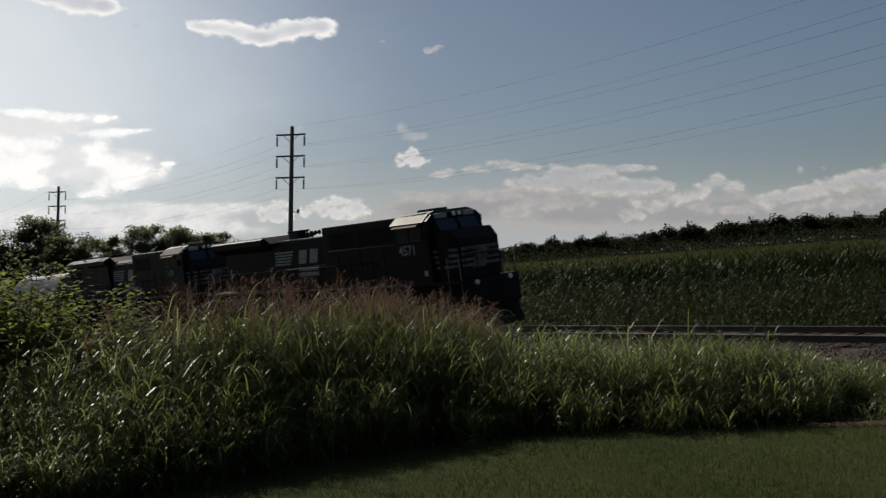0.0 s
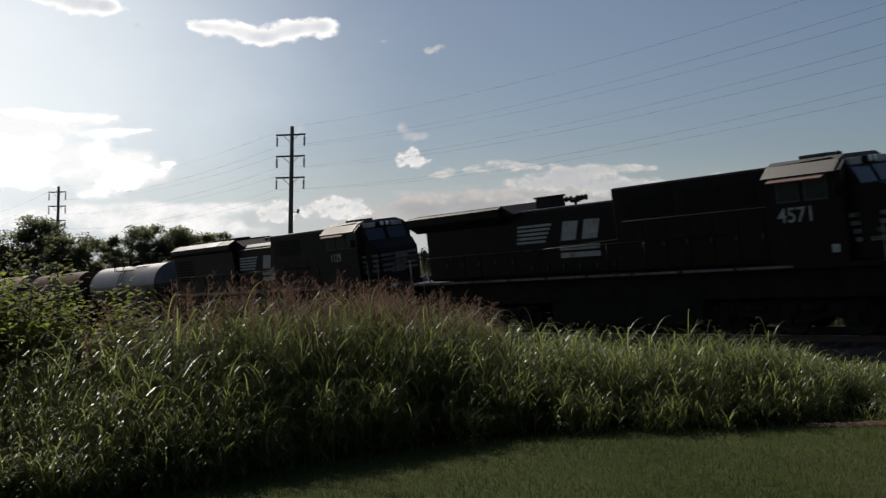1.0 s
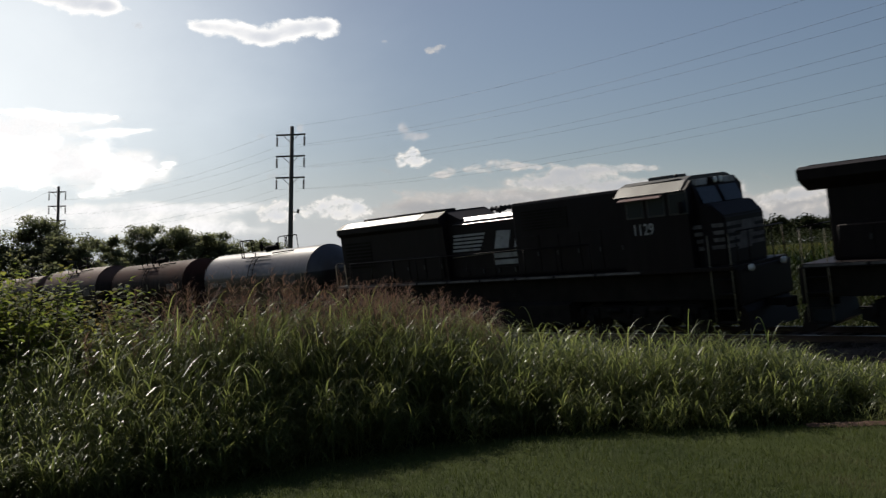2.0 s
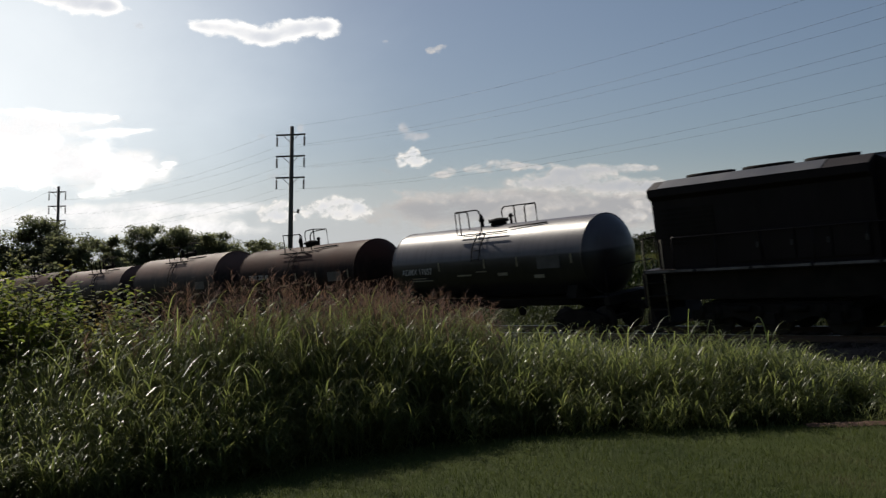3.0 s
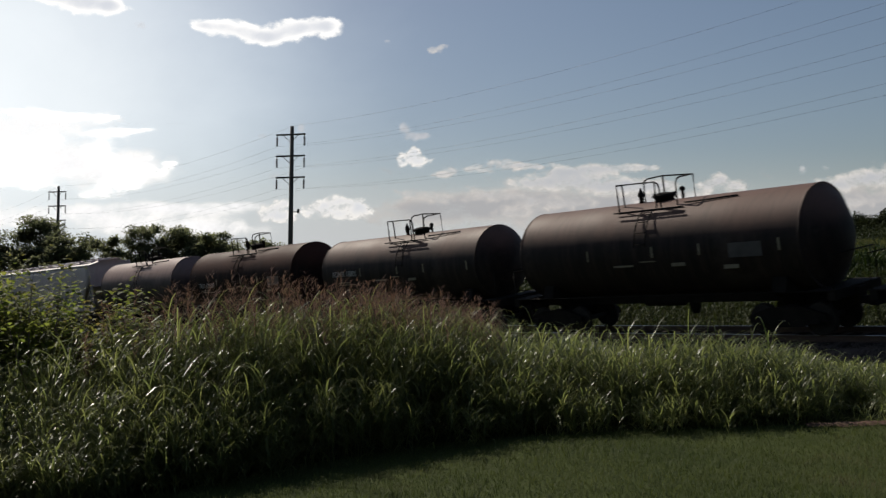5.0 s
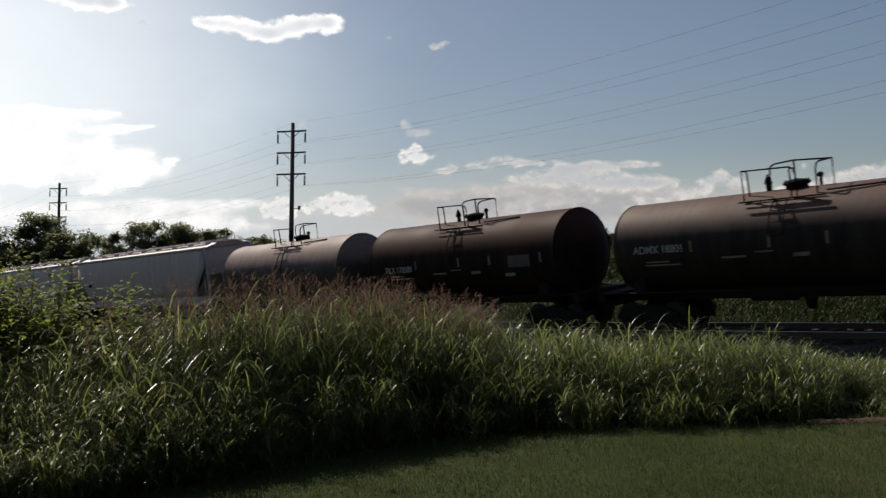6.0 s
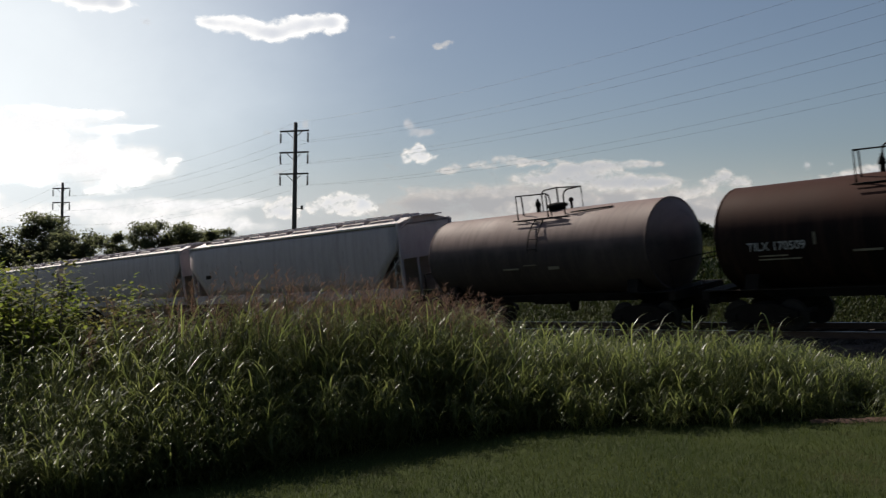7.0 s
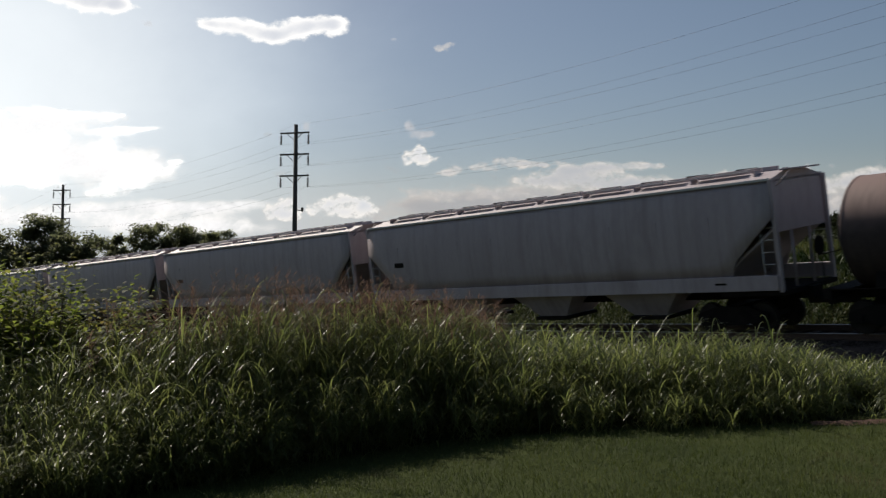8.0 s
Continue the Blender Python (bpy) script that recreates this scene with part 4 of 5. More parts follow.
def horns(c, x, z):
    bm = box(B(), x - 0.2, x + 0.2, -0.05, 0.05, z, z + 0.1, 0.01)
    rod(bm, (x, 0, z - 0.15), (x, 0, z + 0.05), 0.05, 8)
    for k, (dx, dy) in enumerate(((1, -0.22), (1, 0.0), (1, 0.22), (-1, -0.12), (-1, 0.12))):
        lathe(bm, [(x + dx * 0.05, 0.03), (x + dx * 0.2, 0.045), (x + dx * 0.3, 0.11), (x + dx * 0.32, 0.11)], 10, "x", (0, dy, z + 0.14))
    part("air_horn", bm, M_BLACK, c, "cluster of five black horn trumpets")


def doors(c, x0, x1, n, y, z0, z1):
    """Hood access doors in a row with latches."""
    w = (x1 - x0) / n
    for k in range(n):
        d = part("hood_door", box(B(), x0 + k * w + 0.03, x0 + (k + 1) * w - 0.03, y - 0.018, y, z0, z1, 0.006), M_BLACK, c)
        part("latch", box(B(), x0 + (k + 1) * w - 0.14, x0 + (k + 1) * w - 0.08, y - 0.045, y - 0.018, (z0 + z1) / 2 - 0.08, (z0 + z1) / 2 + 0.08, 0.006), M_ROOFGREY, d)


def logo(c, x, z, y, w):
    """Plain pale shapes in the place of the company's mark: speed bars and two block shapes."""
    for k in range(5):
        zz = z + 0.04 + k * 0.145
        bars("logo_bar", [(x + 0.03 * k, x + w * 0.36 + 0.09 * k, zz, zz + 0.085)], y, c, "pale stripe of the side emblem")
    for a, b in ((0.54, 0.76), (0.78, 1.0)):
        part("logo_block", prism(B(), [(x + w * a, z + 0.05), (x + w * (b - 0.05), z + 0.05), (x + w * b, z + 0.7), (x + w * (a + 0.05), z + 0.72)], y - 0.005, y + 0.001), M_WHITE, c, "pale block of the side emblem")
    bars("logo_line", [(x + w * 0.52, x + w * 0.97, z - 0.3, z - 0.12)], y, c, "pale bar of unreadable lettering")
    bars("logo_line", [(x + w * 0.52, x + w * 0.97, z - 0.56, z - 0.38)], y, c, "pale bar of unreadable lettering")


def louvre(c, x0, x1, z0, z1, y, n):
    for k in range(n):
        z = z0 + (z1 - z0) * k / n
        part("louvre", box(B(), x0, x1, y - 0.025, y, z, z + (z1 - z0) / n * 0.55), M_UNDER, c)


def locomotive_rear_wing(s):
    """Lead locomotive: flared radiator at the rear, tall equipment hood behind a wide cab."""
    c = car_empty("locomotive", s, "black diesel freight locomotive with white nose stripes, leading the train", "locomotive", "locomotives")
    deck = 2.12
    locomotive_base(c, (10.35, -11.4), deck, 9.6, -10.9)
    part("engine_hood", box(B(), -10.2, -0.2, -0.98, 0.98, deck, 4.46, 0.08), M_BLACK, c)
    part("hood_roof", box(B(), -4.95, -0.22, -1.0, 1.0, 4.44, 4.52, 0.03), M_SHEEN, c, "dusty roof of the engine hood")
    prof = [(-0.98, 4.1), (-1.48, 4.42), (-1.5, 4.7), (-1.3, 4.78), (1.3, 4.78), (1.5, 4.7), (1.48, 4.42), (0.98, 4.1)]
    part("radiator", prism(B(), prof, -10.72, -5.3, "x"), M_BLACK, c, "flared radiator housing overhanging the hood")
    part("radiator_slope", prism(B(), [(-5.3, 4.4), (-5.3, 4.78), (-4.7, 4.46), (-4.7, 4.4)], -1.3, 1.3), M_BLACK, c)
    for k in range(6):
        part("radiator_grille", box(B(), -10.5 + k * 0.86, -9.72 + k * 0.86, -1.2, 1.2, 4.775, 4.8, 0.01), M_UNDER, c)
    part("exhaust_stack", box(B(), -4.45, -3.6, -0.36, 0.36, 4.48, 4.9, 0.03, (0.03, 0.03)), M_BLACK, c)
    part("stack_rim", box(B(), -4.47, -3.58, -0.38, 0.38, 4.88, 4.95, 0.01), M_UNDER, c)
    horns(c, -2.8, 4.6)
    part("equipment_hood", box(B(), -0.2, 5.62, -1.18, 1.18, deck, 4.9, 0.07), M_BLACK, c)
    louvre(c, 0.3, 2.2, 3.9, 4.6, -1.18, 7)
    louvre(c, 2.6, 5.1, 3.9, 4.6, -1.18, 7)
    doors(c, -9.9, -5.2, 5, -0.98, deck + 0.12, 3.2)
    doors(c, -5.0, -0.4, 6, -0.98, deck + 0.12, 2.55)
    doors(c, 0.1, 5.3, 6, -1.18, deck + 0.12, 3.7)
    part("hood_rail", rod(B(), (-4.6, -1.06, 3.05), (2.2, -1.06, 3.3), 0.016, 6), M_YELLOW, c, "thin dull grab rail along the hood")
    part("hood_rail", rod(B(), (0.2, -1.24, 3.78), (5.4, -1.24, 3.78), 0.016, 6), M_YELLOW, c, "thin dull grab rail along the hood")
    logo(c, -5.0, 3.27, -1.0, 4.05)
    cab(c, 5.65, 8.0, deck, 4.94, 9.16, 4.13)
    lettering("cab_number", "4571", 0.58, 5.9, 3.3, -1.537, c, wide=0.98, label="white painted running number")
    bars("placard", [(7.4, 7.62, 2.4, 2.62)], -1.535, c, "small white square sign")
    return c


def locomotive_rear_box(s):
    """Second locomotive: tall radiator box at the rear, rounded cab roof."""
    c = car_empty("locomotive", s, "black diesel freight locomotive with pale side emblem, second in the train", "locomotive", "locomotives")
    deck = 2.16
    locomotive_base(c, (10.5, -11.3), deck, 9.7, -10.9)
    part("engine_hood", box(B(), -3.4, 0.5, -1.08, 1.08, deck, 4.42, 0.08), M_BLACK, c)
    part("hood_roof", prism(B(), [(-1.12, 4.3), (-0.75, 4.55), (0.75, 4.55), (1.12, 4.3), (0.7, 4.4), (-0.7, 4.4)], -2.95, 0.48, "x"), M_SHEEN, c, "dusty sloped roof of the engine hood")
    part("equipment_hood", box(B(), 0.5, 5.8, -1.2, 1.2, deck, 4.84, 0.1), M_BLACK, c)
    prof = [(-1.28, deck), (-1.32, 4.3), (-1.5, 4.45), (-1.5, 4.68), (-1.05, 4.9), (1.05, 4.9), (1.5, 4.68), (1.5, 4.45), (1.32, 4.3), (1.28, deck)]
    part("radiator", prism(B(), prof, -10.4, -3.3, "x"), M_BLACK, c, "tall radiator box at the rear")
    part("radiator_slope", prism(B(), [(-3.3, 4.4), (-3.3, 4.86), (-2.5, 4.5), (-2.5, 4.4)], -1.05, 1.05), M_BLACK, c)
    for sgn in (-1, 1):
        part("radiator_core", prism(B(), [(sgn * 1.52, 4.69), (sgn * 1.06, 4.915), (sgn * 1.06, 4.9), (sgn * 1.5, 4.68)], -10.0, -4.6, "x"), M_SHEEN, c, "dusty sloping radiator screen")
    for x in (-9.0, -7.0, -5.0):
        part("fan", lathe(B(), [(4.88, 0.75), (4.99, 0.75), (5.01, 0.6), (4.98, 0.2)], 20, "z", (x, 0, 0)), M_UNDER, c)
    louvre(c, -10.1, -8.2, 2.9, 4.1, -1.32, 8)
    horns(c, -1.3, 4.6)
    louvre(c, 1.0, 3.2, 3.8, 4.55, -1.2, 7)
    doors(c, -7.8, -3.5, 4, -1.32, deck + 0.12, 3.2)
    doors(c, -3.1, 0.4, 4, -1.08, deck + 0.12, 2.55)
    doors(c, 0.8, 5.6, 5, -1.2, deck + 0.12, 3.6)
    part("hood_rail", rod(B(), (-3.1, -1.16, 3.02), (1.6, -1.16, 3.2), 0.016, 6), M_YELLOW, c, "thin dull grab rail along the hood")
    logo(c, -3.1, 3.2, -1.09, 4.4)
    cab(c, 5.75, 8.5, deck, 4.92, 9.3, 4.05)
    lettering("cab_number", "1129", 0.5, 6.2, 3.3, -1.537, c, wide=0.85, label="white painted running number")
    return c


locomotive_rear_wing(-37.75)
locomotive_rear_box(-60.45)


def tank_car(s, paint, label, mark="", placard=False, ladder=True, mark_x=-4.45, mark_z=2.58, big=False, cage=True, top_at=0.0):
    c = car_empty("tank_car", s, label, "tank car", "tank cars")
    R, zc, T = (1.53, 2.76, 5.4) if big else (1.42, 2.69, 5.25)
    rows = [(-T - 0.62, 0.06), (-T - 0.58, 0.45), (-T - 0.45, 0.85), (-T - 0.28, 1.14), (-T - 0.1, 1.34), (-T, R)]
    body = rows + [(-T + 0.04, R), (T - 0.04, R)] + [(-u, r) for u, r in rows[::-1]]
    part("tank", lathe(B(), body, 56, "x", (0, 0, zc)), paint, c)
    for x in (-T, T):
        part("weld_band", lathe(B(), [(x - 0.03, R + 0.002), (x - 0.025, R + 0.012), (x + 0.025, R + 0.012), (x + 0.03, R + 0.002)], 56, "x", (0, 0, zc)), paint, c)
    # underframe
    part("centre_sill", box(B(), -6.3, 6.3, -0.22, 0.22, 0.92, 1.28, 0.02), M_UNDER, c)
    for sgn in (-1, 1):
        part("bolster", prism(B(), [(-1.35, 1.32), (-1.2, 1.75), (1.2, 1.75), (1.35, 1.32), (0.4, 0.86), (-0.4, 0.86)], sgn * 4.5 - 0.22, sgn * 4.5 + 0.22, "x"), M_UNDER, c)
        part("end_sill", box(B(), min(sgn * 5.95, sgn * 6.2), max(sgn * 5.95, sgn * 6.2), -1.35, 1.35, 1.05, 1.3, 0.02), M_UNDER, c)
        part("end_deck", box(B(), min(sgn * 5.4, sgn * 6.2), max(sgn * 5.4, sgn * 6.2), -1.35, 1.35, 1.3, 1.34, 0.006), M_UNDER, c)
        for y in (-1.3, 1.3):
            part("end_post", rod(B(), (sgn * 6.12, y, 1.3), (sgn * 6.12, y, 2.3), 0.02, 6), M_UNDER, c)
            part("stirrup", rod(B(), (sgn * 6.0, y, 1.06), (sgn * 6.0, y, 0.55), 0.02, 6), M_UNDER, c)
        part("end_rail", rod(B(), (sgn * 6.12, -1.3, 2.3), (sgn * 6.12, 1.3, 2.3), 0.02, 6), M_UNDER, c)
        part("side_rail", rod(B(), (-6.0, sgn * 1.36, 1.32), (6.0, sgn * 1.36, 1.32), 0.022, 6), M_UNDER, c, "long thin lower grab rail")
        freight_truck(c, sgn * 4.5)
        coupler(c, sgn * 6.55, sgn)
    bm = rod(B(), (-1.2, 0, 1.0), (0.3, 0, 1.0), 0.2, 12)
    part("brake_cylinder", bm, M_UNDER, c)
    part("outlet", lathe(B(), [(0.55, 0.12), (0.7, 0.16), (0.95, 0.2), (1.3, 0.24)], 12, "z", (0.7, 0, 0)), M_UNDER, c)
    # top works
    below = set(c.children)
    for y in (-1.08, -0.97, -0.86, 0.62, 0.72, 0.82):
        part("platform_slat", box(B(), -1.3, 1.3, y - 0.018, y + 0.018, 3.85, 3.89, 0.006), M_UNDER, c, "thin bar of the grating platform")
    if cage:
        near = [(-1.28, -0.8, 3.9), (-1.28, -0.8, 4.78), (0.25, -0.8, 4.74), (0.38, -0.8, 4.66), (0.42, -0.8, 4.52), (0.42, -0.8, 3.9)]
        hook = [(-1.28, -0.8, 4.78), (-1.28, -0.55, 4.77), (-1.28, -0.5, 4.7), (-1.28, -0.48, 3.98)]
        far = [(-1.0, 0.3, 3.95), (-1.0, 0.3, 4.72), (-0.95, 0.3, 4.82), (-0.82, 0.3, 4.88), (-0.2, 0.3, 4.92), (0.98, 0.3, 4.84)]
        hoop = [(0.98, 0.3, 3.95), (0.98, 0.3, 4.84), (0.98, -0.45, 4.8), (0.98, -0.6, 4.74), (0.98, -0.68, 4.6), (0.98, -0.7, 3.92)]
        for run in (near, hook, far, hoop):
            part("guard_rail", tube(B(), run, 0.028), M_UNDER, c, "bent pipe guard rail")
        part("rail_post", rod(B(), (-0.2, 0.3, 3.95), (-0.2, 0.3, 4.92), 0.032, 6), M_UNDER, c)
        part("rail_post", rod(B(), (0.25, -0.8, 3.9), (0.25, -0.8, 4.74), 0.028, 6), M_UNDER, c)
    else:
        near = [(-1.28, -1.08, 3.87), (-1.28, -1.08, 4.74), (-1.24, -1.08, 4.78), (-0.05, -1.08, 4.78), (0.08, -1.08, 4.72), (0.13, -1.08, 4.6), (0.13, -1.08, 3.87)]
        part("guard_rail", tube(B(), near, 0.028), M_UNDER, c, "bent pipe guard rail")
        back = [(-1.28, -1.08, 4.76), (-1.28, -0.5, 4.76), (-1.28, -0.42, 4.7), (-1.28, -0.4, 4.0)]
        part("guard_rail", tube(B(), back, 0.026), M_UNDER, c, "bent pipe guard rail")
        far = [(-0.62, 0.82, 3.87), (-0.62, 0.82, 4.6), (-0.57, 0.82, 4.72), (-0.44, 0.82, 4.78), (1.24, 0.82, 4.78), (1.28, 0.82, 4.74), (1.28, 0.82, 3.87)]
        part("guard_rail", tube(B(), far, 0.028), M_UNDER, c, "bent pipe guard rail")
        front = [(1.28, 0.82, 4.76), (1.28, 0.3, 4.76), (1.28, 0.2, 4.7), (1.28, 0.18, 4.0)]
        part("guard_rail", tube(B(), front, 0.026), M_UNDER, c, "bent pipe guard rail")
        part("rail_post", rod(B(), (0.1, 0.82, 3.87), (0.1, 0.82, 4.78), 0.03, 6), M_UNDER, c)
        part("rail_post", rod(B(), (-1.05, -1.08, 3.87), (-1.05, -1.08, 4.78), 0.024, 6), M_UNDER, c)
    part("walk_bar", rod(B(), (1.3, -0.75, 3.98), (3.1, -0.6, 4.02), 0.03, 6), M_UNDER, c)
    mw = part("manway", lathe(B(), [(4.0, 0.32), (4.2, 0.32), (4.22, 0.4), (4.29, 0.4), (4.35, 0.25), (4.38, 0.05)], 20, "z"), M_UNDER, c, "round bolted manway cover")
    for k in range(6):
        a = k * 1.047
        part("eye_bolt", rod(B(), (math.cos(a) * 0.37, math.sin(a) * 0.37, 4.2), (math.cos(a) * 0.37, math.sin(a) * 0.37, 4.36), 0.025, 5), M_UNDER, mw)
    part("safety_valve", lathe(B(), [(4.05, 0.08), (4.3, 0.08), (4.32, 0.12), (4.42, 0.1), (4.55, 0.04), (4.6, 0.03)], 10, "z", (-0.85, -0.1, 0)), M_UNDER, c)
    part("vent_pipe", lathe(B(), [(4.05, 0.05), (4.35, 0.05), (4.37, 0.09), (4.45, 0.09), (4.5, 0.03)], 10, "z", (0.8, -0.1, 0)), M_UNDER, c)
    for ch in set(c.children) - below:
        ch.location += Vector((top_at, 0, zc + R - 4.11))
    if ladder:
        for x in (top_at - 0.22, top_at + 0.22):
            pts = [(x, -(R + 0.09) * math.cos(a), zc + (R + 0.09) * math.sin(a)) for a in np.linspace(0.1, 0.9, 7)]
            part("ladder_rail", tube(B(), pts, 0.02), M_UNDER, c)
        for a in np.linspace(0.15, 0.85, 4):
            part("rung", rod(B(), (top_at - 0.22, -(R + 0.09) * math.cos(a), zc + (R + 0.09) * math.sin(a)), (top_at + 0.22, -(R + 0.09) * math.cos(a), zc + (R + 0.09) * math.sin(a)), 0.014, 5), M_UNDER, c)
    # paint marks
    y = -R - 0.012
    if mark:
        lettering("reporting_mark", mark, 0.34, mark_x, mark_z, y, c, wide=1.0, label="white stencilled reporting mark")
        for row in ((-4.0, -3.1, 2.28, 2.32), (-4.0, -2.7, 2.18, 2.22)):
            bars("small_print", [row], y, c, "bar of unreadable small print", M_YELLOW)
    for row in ((-1.2, -0.4, 2.3, 2.36), (-0.1, 0.5, 2.42, 2.46), (1.1, 1.6, 2.25, 2.36)):
        bars("small_print", [row], y, c, "bar of unreadable small print", M_YELLOW)
    for x in (-2.3, 0.35, 2.1, 4.75) if mark or placard else ():
        bars("reflector_strip", [(x, x + 0.08, 2.55, 2.9)], y, c, "vertical pale reflective strip", M_YELLOW)
    if placard:
        bars("placard_panel", [(3.15, 4.25, 2.42, 2.85)], y, c, "dull grey rectangular panel", M_PANEL)
        bars("placard_panel", [(2.95, 3.45, 2.1, 2.22)], y, c, "small outlined label", M_YELLOW)
    return c


tank_car(-79.2, M_TANKBLACK, "black railway tank car with a grey sheen painted on its upper shell", "ADMX 17657", True, mark_x=-4.65, mark_z=2.46, cage=False)
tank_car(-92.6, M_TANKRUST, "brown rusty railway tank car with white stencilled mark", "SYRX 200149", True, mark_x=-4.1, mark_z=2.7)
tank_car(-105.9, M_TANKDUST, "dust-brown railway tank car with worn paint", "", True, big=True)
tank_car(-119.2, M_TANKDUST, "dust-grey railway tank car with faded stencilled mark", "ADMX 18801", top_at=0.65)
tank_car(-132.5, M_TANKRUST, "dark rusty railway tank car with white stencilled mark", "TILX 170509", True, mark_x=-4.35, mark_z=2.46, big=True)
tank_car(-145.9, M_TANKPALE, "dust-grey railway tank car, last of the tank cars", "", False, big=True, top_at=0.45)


def hopper_car(s):
    c = car_empty("hopper_car", s, "light grey covered hopper car with a hatch trough along its roof", "hopper car", "hopper cars")
    H = 9.68
    # bowed side sheets with cut-away lower ends
    for sgn in (-1, 1):
        lv = [(1.78, 1.5), (2.2, 1.57), (2.8, 1.61), (3.4, 1.6), (3.9, 1.56), (4.3, 1.5), (4.5, 1.44)]
        ends = [8.2, 8.35, 9.0, H, H, H, H]
        bm = B()
        nx = 28
        g = []
        for (z, y), e in zip(lv, ends):
            g.append([bm.verts.new((-e + 2 * e * k / nx, sgn * y, z)) for k in range(nx + 1)])
        for r0, r1 in zip(g, g[1:]):
            for k in range(nx):
                bm.faces.new((r0[k], r0[k + 1], r1[k + 1], r1[k])).smooth = True
        bmesh.ops.recalc_face_normals(bm, faces=bm.faces)
        bmesh.ops.solidify(bm, geom=bm.faces[:], thickness=0.04)
        part("side_sheet", bm, M_HOPPER, c)
        part("side_sill", box(B(), -H, H, min(sgn * 1.42, sgn * 1.58), max(sgn * 1.42, sgn * 1.58), 1.36, 1.8, 0.02), M_HOPPER, c)
        # the sunlit line of the top edge is put into a paler colour
        part("top_chord", box(B(), -H, H, min(sgn * 1.36, sgn * 1.53), max(sgn * 1.36, sgn * 1.53), 4.47, 4.55, 0.015), M_HOPTRIM, c, "top flange coloured pale as if sunlit")
        for k in range(9):
            x = -7.6 + 1.9 * k
            part("seam", box(B(), x - 0.02, x + 0.02, min(sgn * 1.59, sgn * 1.61), max(sgn * 1.59, sgn * 1.61), 2.5, 3.6), M_HOPPER, c)
    prof = [(-1.42, 4.5), (-0.55, 4.74), (0.55, 4.74), (1.42, 4.5), (1.42, 4.44), (-1.42, 4.44)]
    part("roof", prism(B(), prof, -H, H, "x"), M_HOPPER, c)
    for sgn in (-1, 1):
        for k in range(8):
            x = -8.6 + 2.2 * k
            part("roof_walk", box(B(), x, x + 1.75, min(sgn * 0.62, sgn * 0.95), max(sgn * 0.62, sgn * 0.95), 4.8, 4.83, 0.006), M_HOPTRIM, c, "pale grating roof walk")
        for k in range(9):
            x = -8.7 + 2.2 * k
            part("walk_bracket", box(B(), x, x + 0.05, min(sgn * 0.62, sgn * 0.95), max(sgn * 0.62, sgn * 0.95), 4.6, 4.8), M_HOPPER, c)
    for k in range(10):
        x = -8.7 + 1.78 * k
        h = part("hatch", box(B(), x, x + 1.6, -0.48, 0.48, 4.73, 4.88, 0.03), M_HOPPER, c)
        part("latch", box(B(), x + 0.74, x + 0.86, -0.52, 0.52, 4.88, 4.91, 0.008), M_UNDER, h)
    for sgn in (-1, 1):
        x = sgn * H
        part("end_sheet", prism(B(), [(x - sgn * 0.06, 3.1), (x - sgn * 0.06, 4.5), (x, 4.5), (x, 3.0)], -1.42, 1.42), M_HOPPER, c)
        part("slope_sheet", prism(B(), [(x - sgn * 0.06, 3.05), (sgn * 7.3, 1.4), (sgn * 7.2, 1.4), (x - sgn * 0.06, 3.15)], -1.4, 1.4), M_HOPPER, c)
        for y in (-1.46, 1.46):
            part("corner_post", box(B(), min(x - sgn * 0.02, x + sgn * 0.1), max(x - sgn * 0.02, x + sgn * 0.1), y - 0.06, y + 0.06, 1.3, 4.5, 0.01), M_HOPPER, c)
            for zz in np.linspace(1.75, 4.2, 8):
                part("rung", rod(B(), (x - sgn * 0.45, y, zz), (x - sgn * 0.02, y, zz), 0.012, 5), M_HOPTRIM, c)
            part("ladder_rail", rod(B(), (x - sgn * 0.45, y, 1.7), (x - sgn * 0.45, y, 3.0), 0.018, 5), M_HOPTRIM, c)
        for y in (-0.5, 0.5):
            part("end_brace", rod(B(), (x - sgn * 0.05, y, 1.35), (x - sgn * 0.05, y, 3.1), 0.05, 6), M_HOPPER, c)
        part("end_deck", box(B(), min(x - sgn * 2.0, x + sgn * 0.15), max(x - sgn * 2.0, x + sgn * 0.15), -1.45, 1.45, 1.2, 1.34, 0.01), M_UNDER, c)
        part("roof_overhang", box(B(), min(x, x + sgn * 0.32), max(x, x + sgn * 0.32), -0.85, 0.85, 4.72, 4.77, 0.01), M_HOPPER, c)
        part("grab_bar", rod(B(), (x + sgn * 0.3, -0.8, 4.72), (x + sgn * 0.08, -1.25, 4.3), 0.02, 5), M_HOPPER, c)
        part("brake_wheel", lathe(B(), [(0, 0.28), (0.03, 0.3), (0.06, 0.28)], 16, "x", (x + sgn * 0.2 - 0.03, 0.5, 2.4)), M_UNDER, c)
        freight_truck(c, sgn * 7.7)
        coupler(c, sgn * 10.4, sgn)
    part("centre_sill", box(B(), -10.0, 10.0, -0.25, 0.25, 0.95, 1.3, 0.02), M_UNDER, c)
    for x in (-4.4, 0.0, 4.4):
        bm = box(B(), x - 1.5, x + 1.5, -1.2, 1.2, 0.55, 1.36, 0.02)
        for v in bm.verts:
            if v.co.z < 0.8:
                v.co.x = x + (v.co.x - x) * 0.45
                v.co.y *= 0.6
        b = part("outlet_bay", bm, M_HOPPER, c)
        part("gate", box(B(), x - 0.75, x + 0.75, -0.85, 0.85, 0.42, 0.54, 0.01), M_UNDER, b)
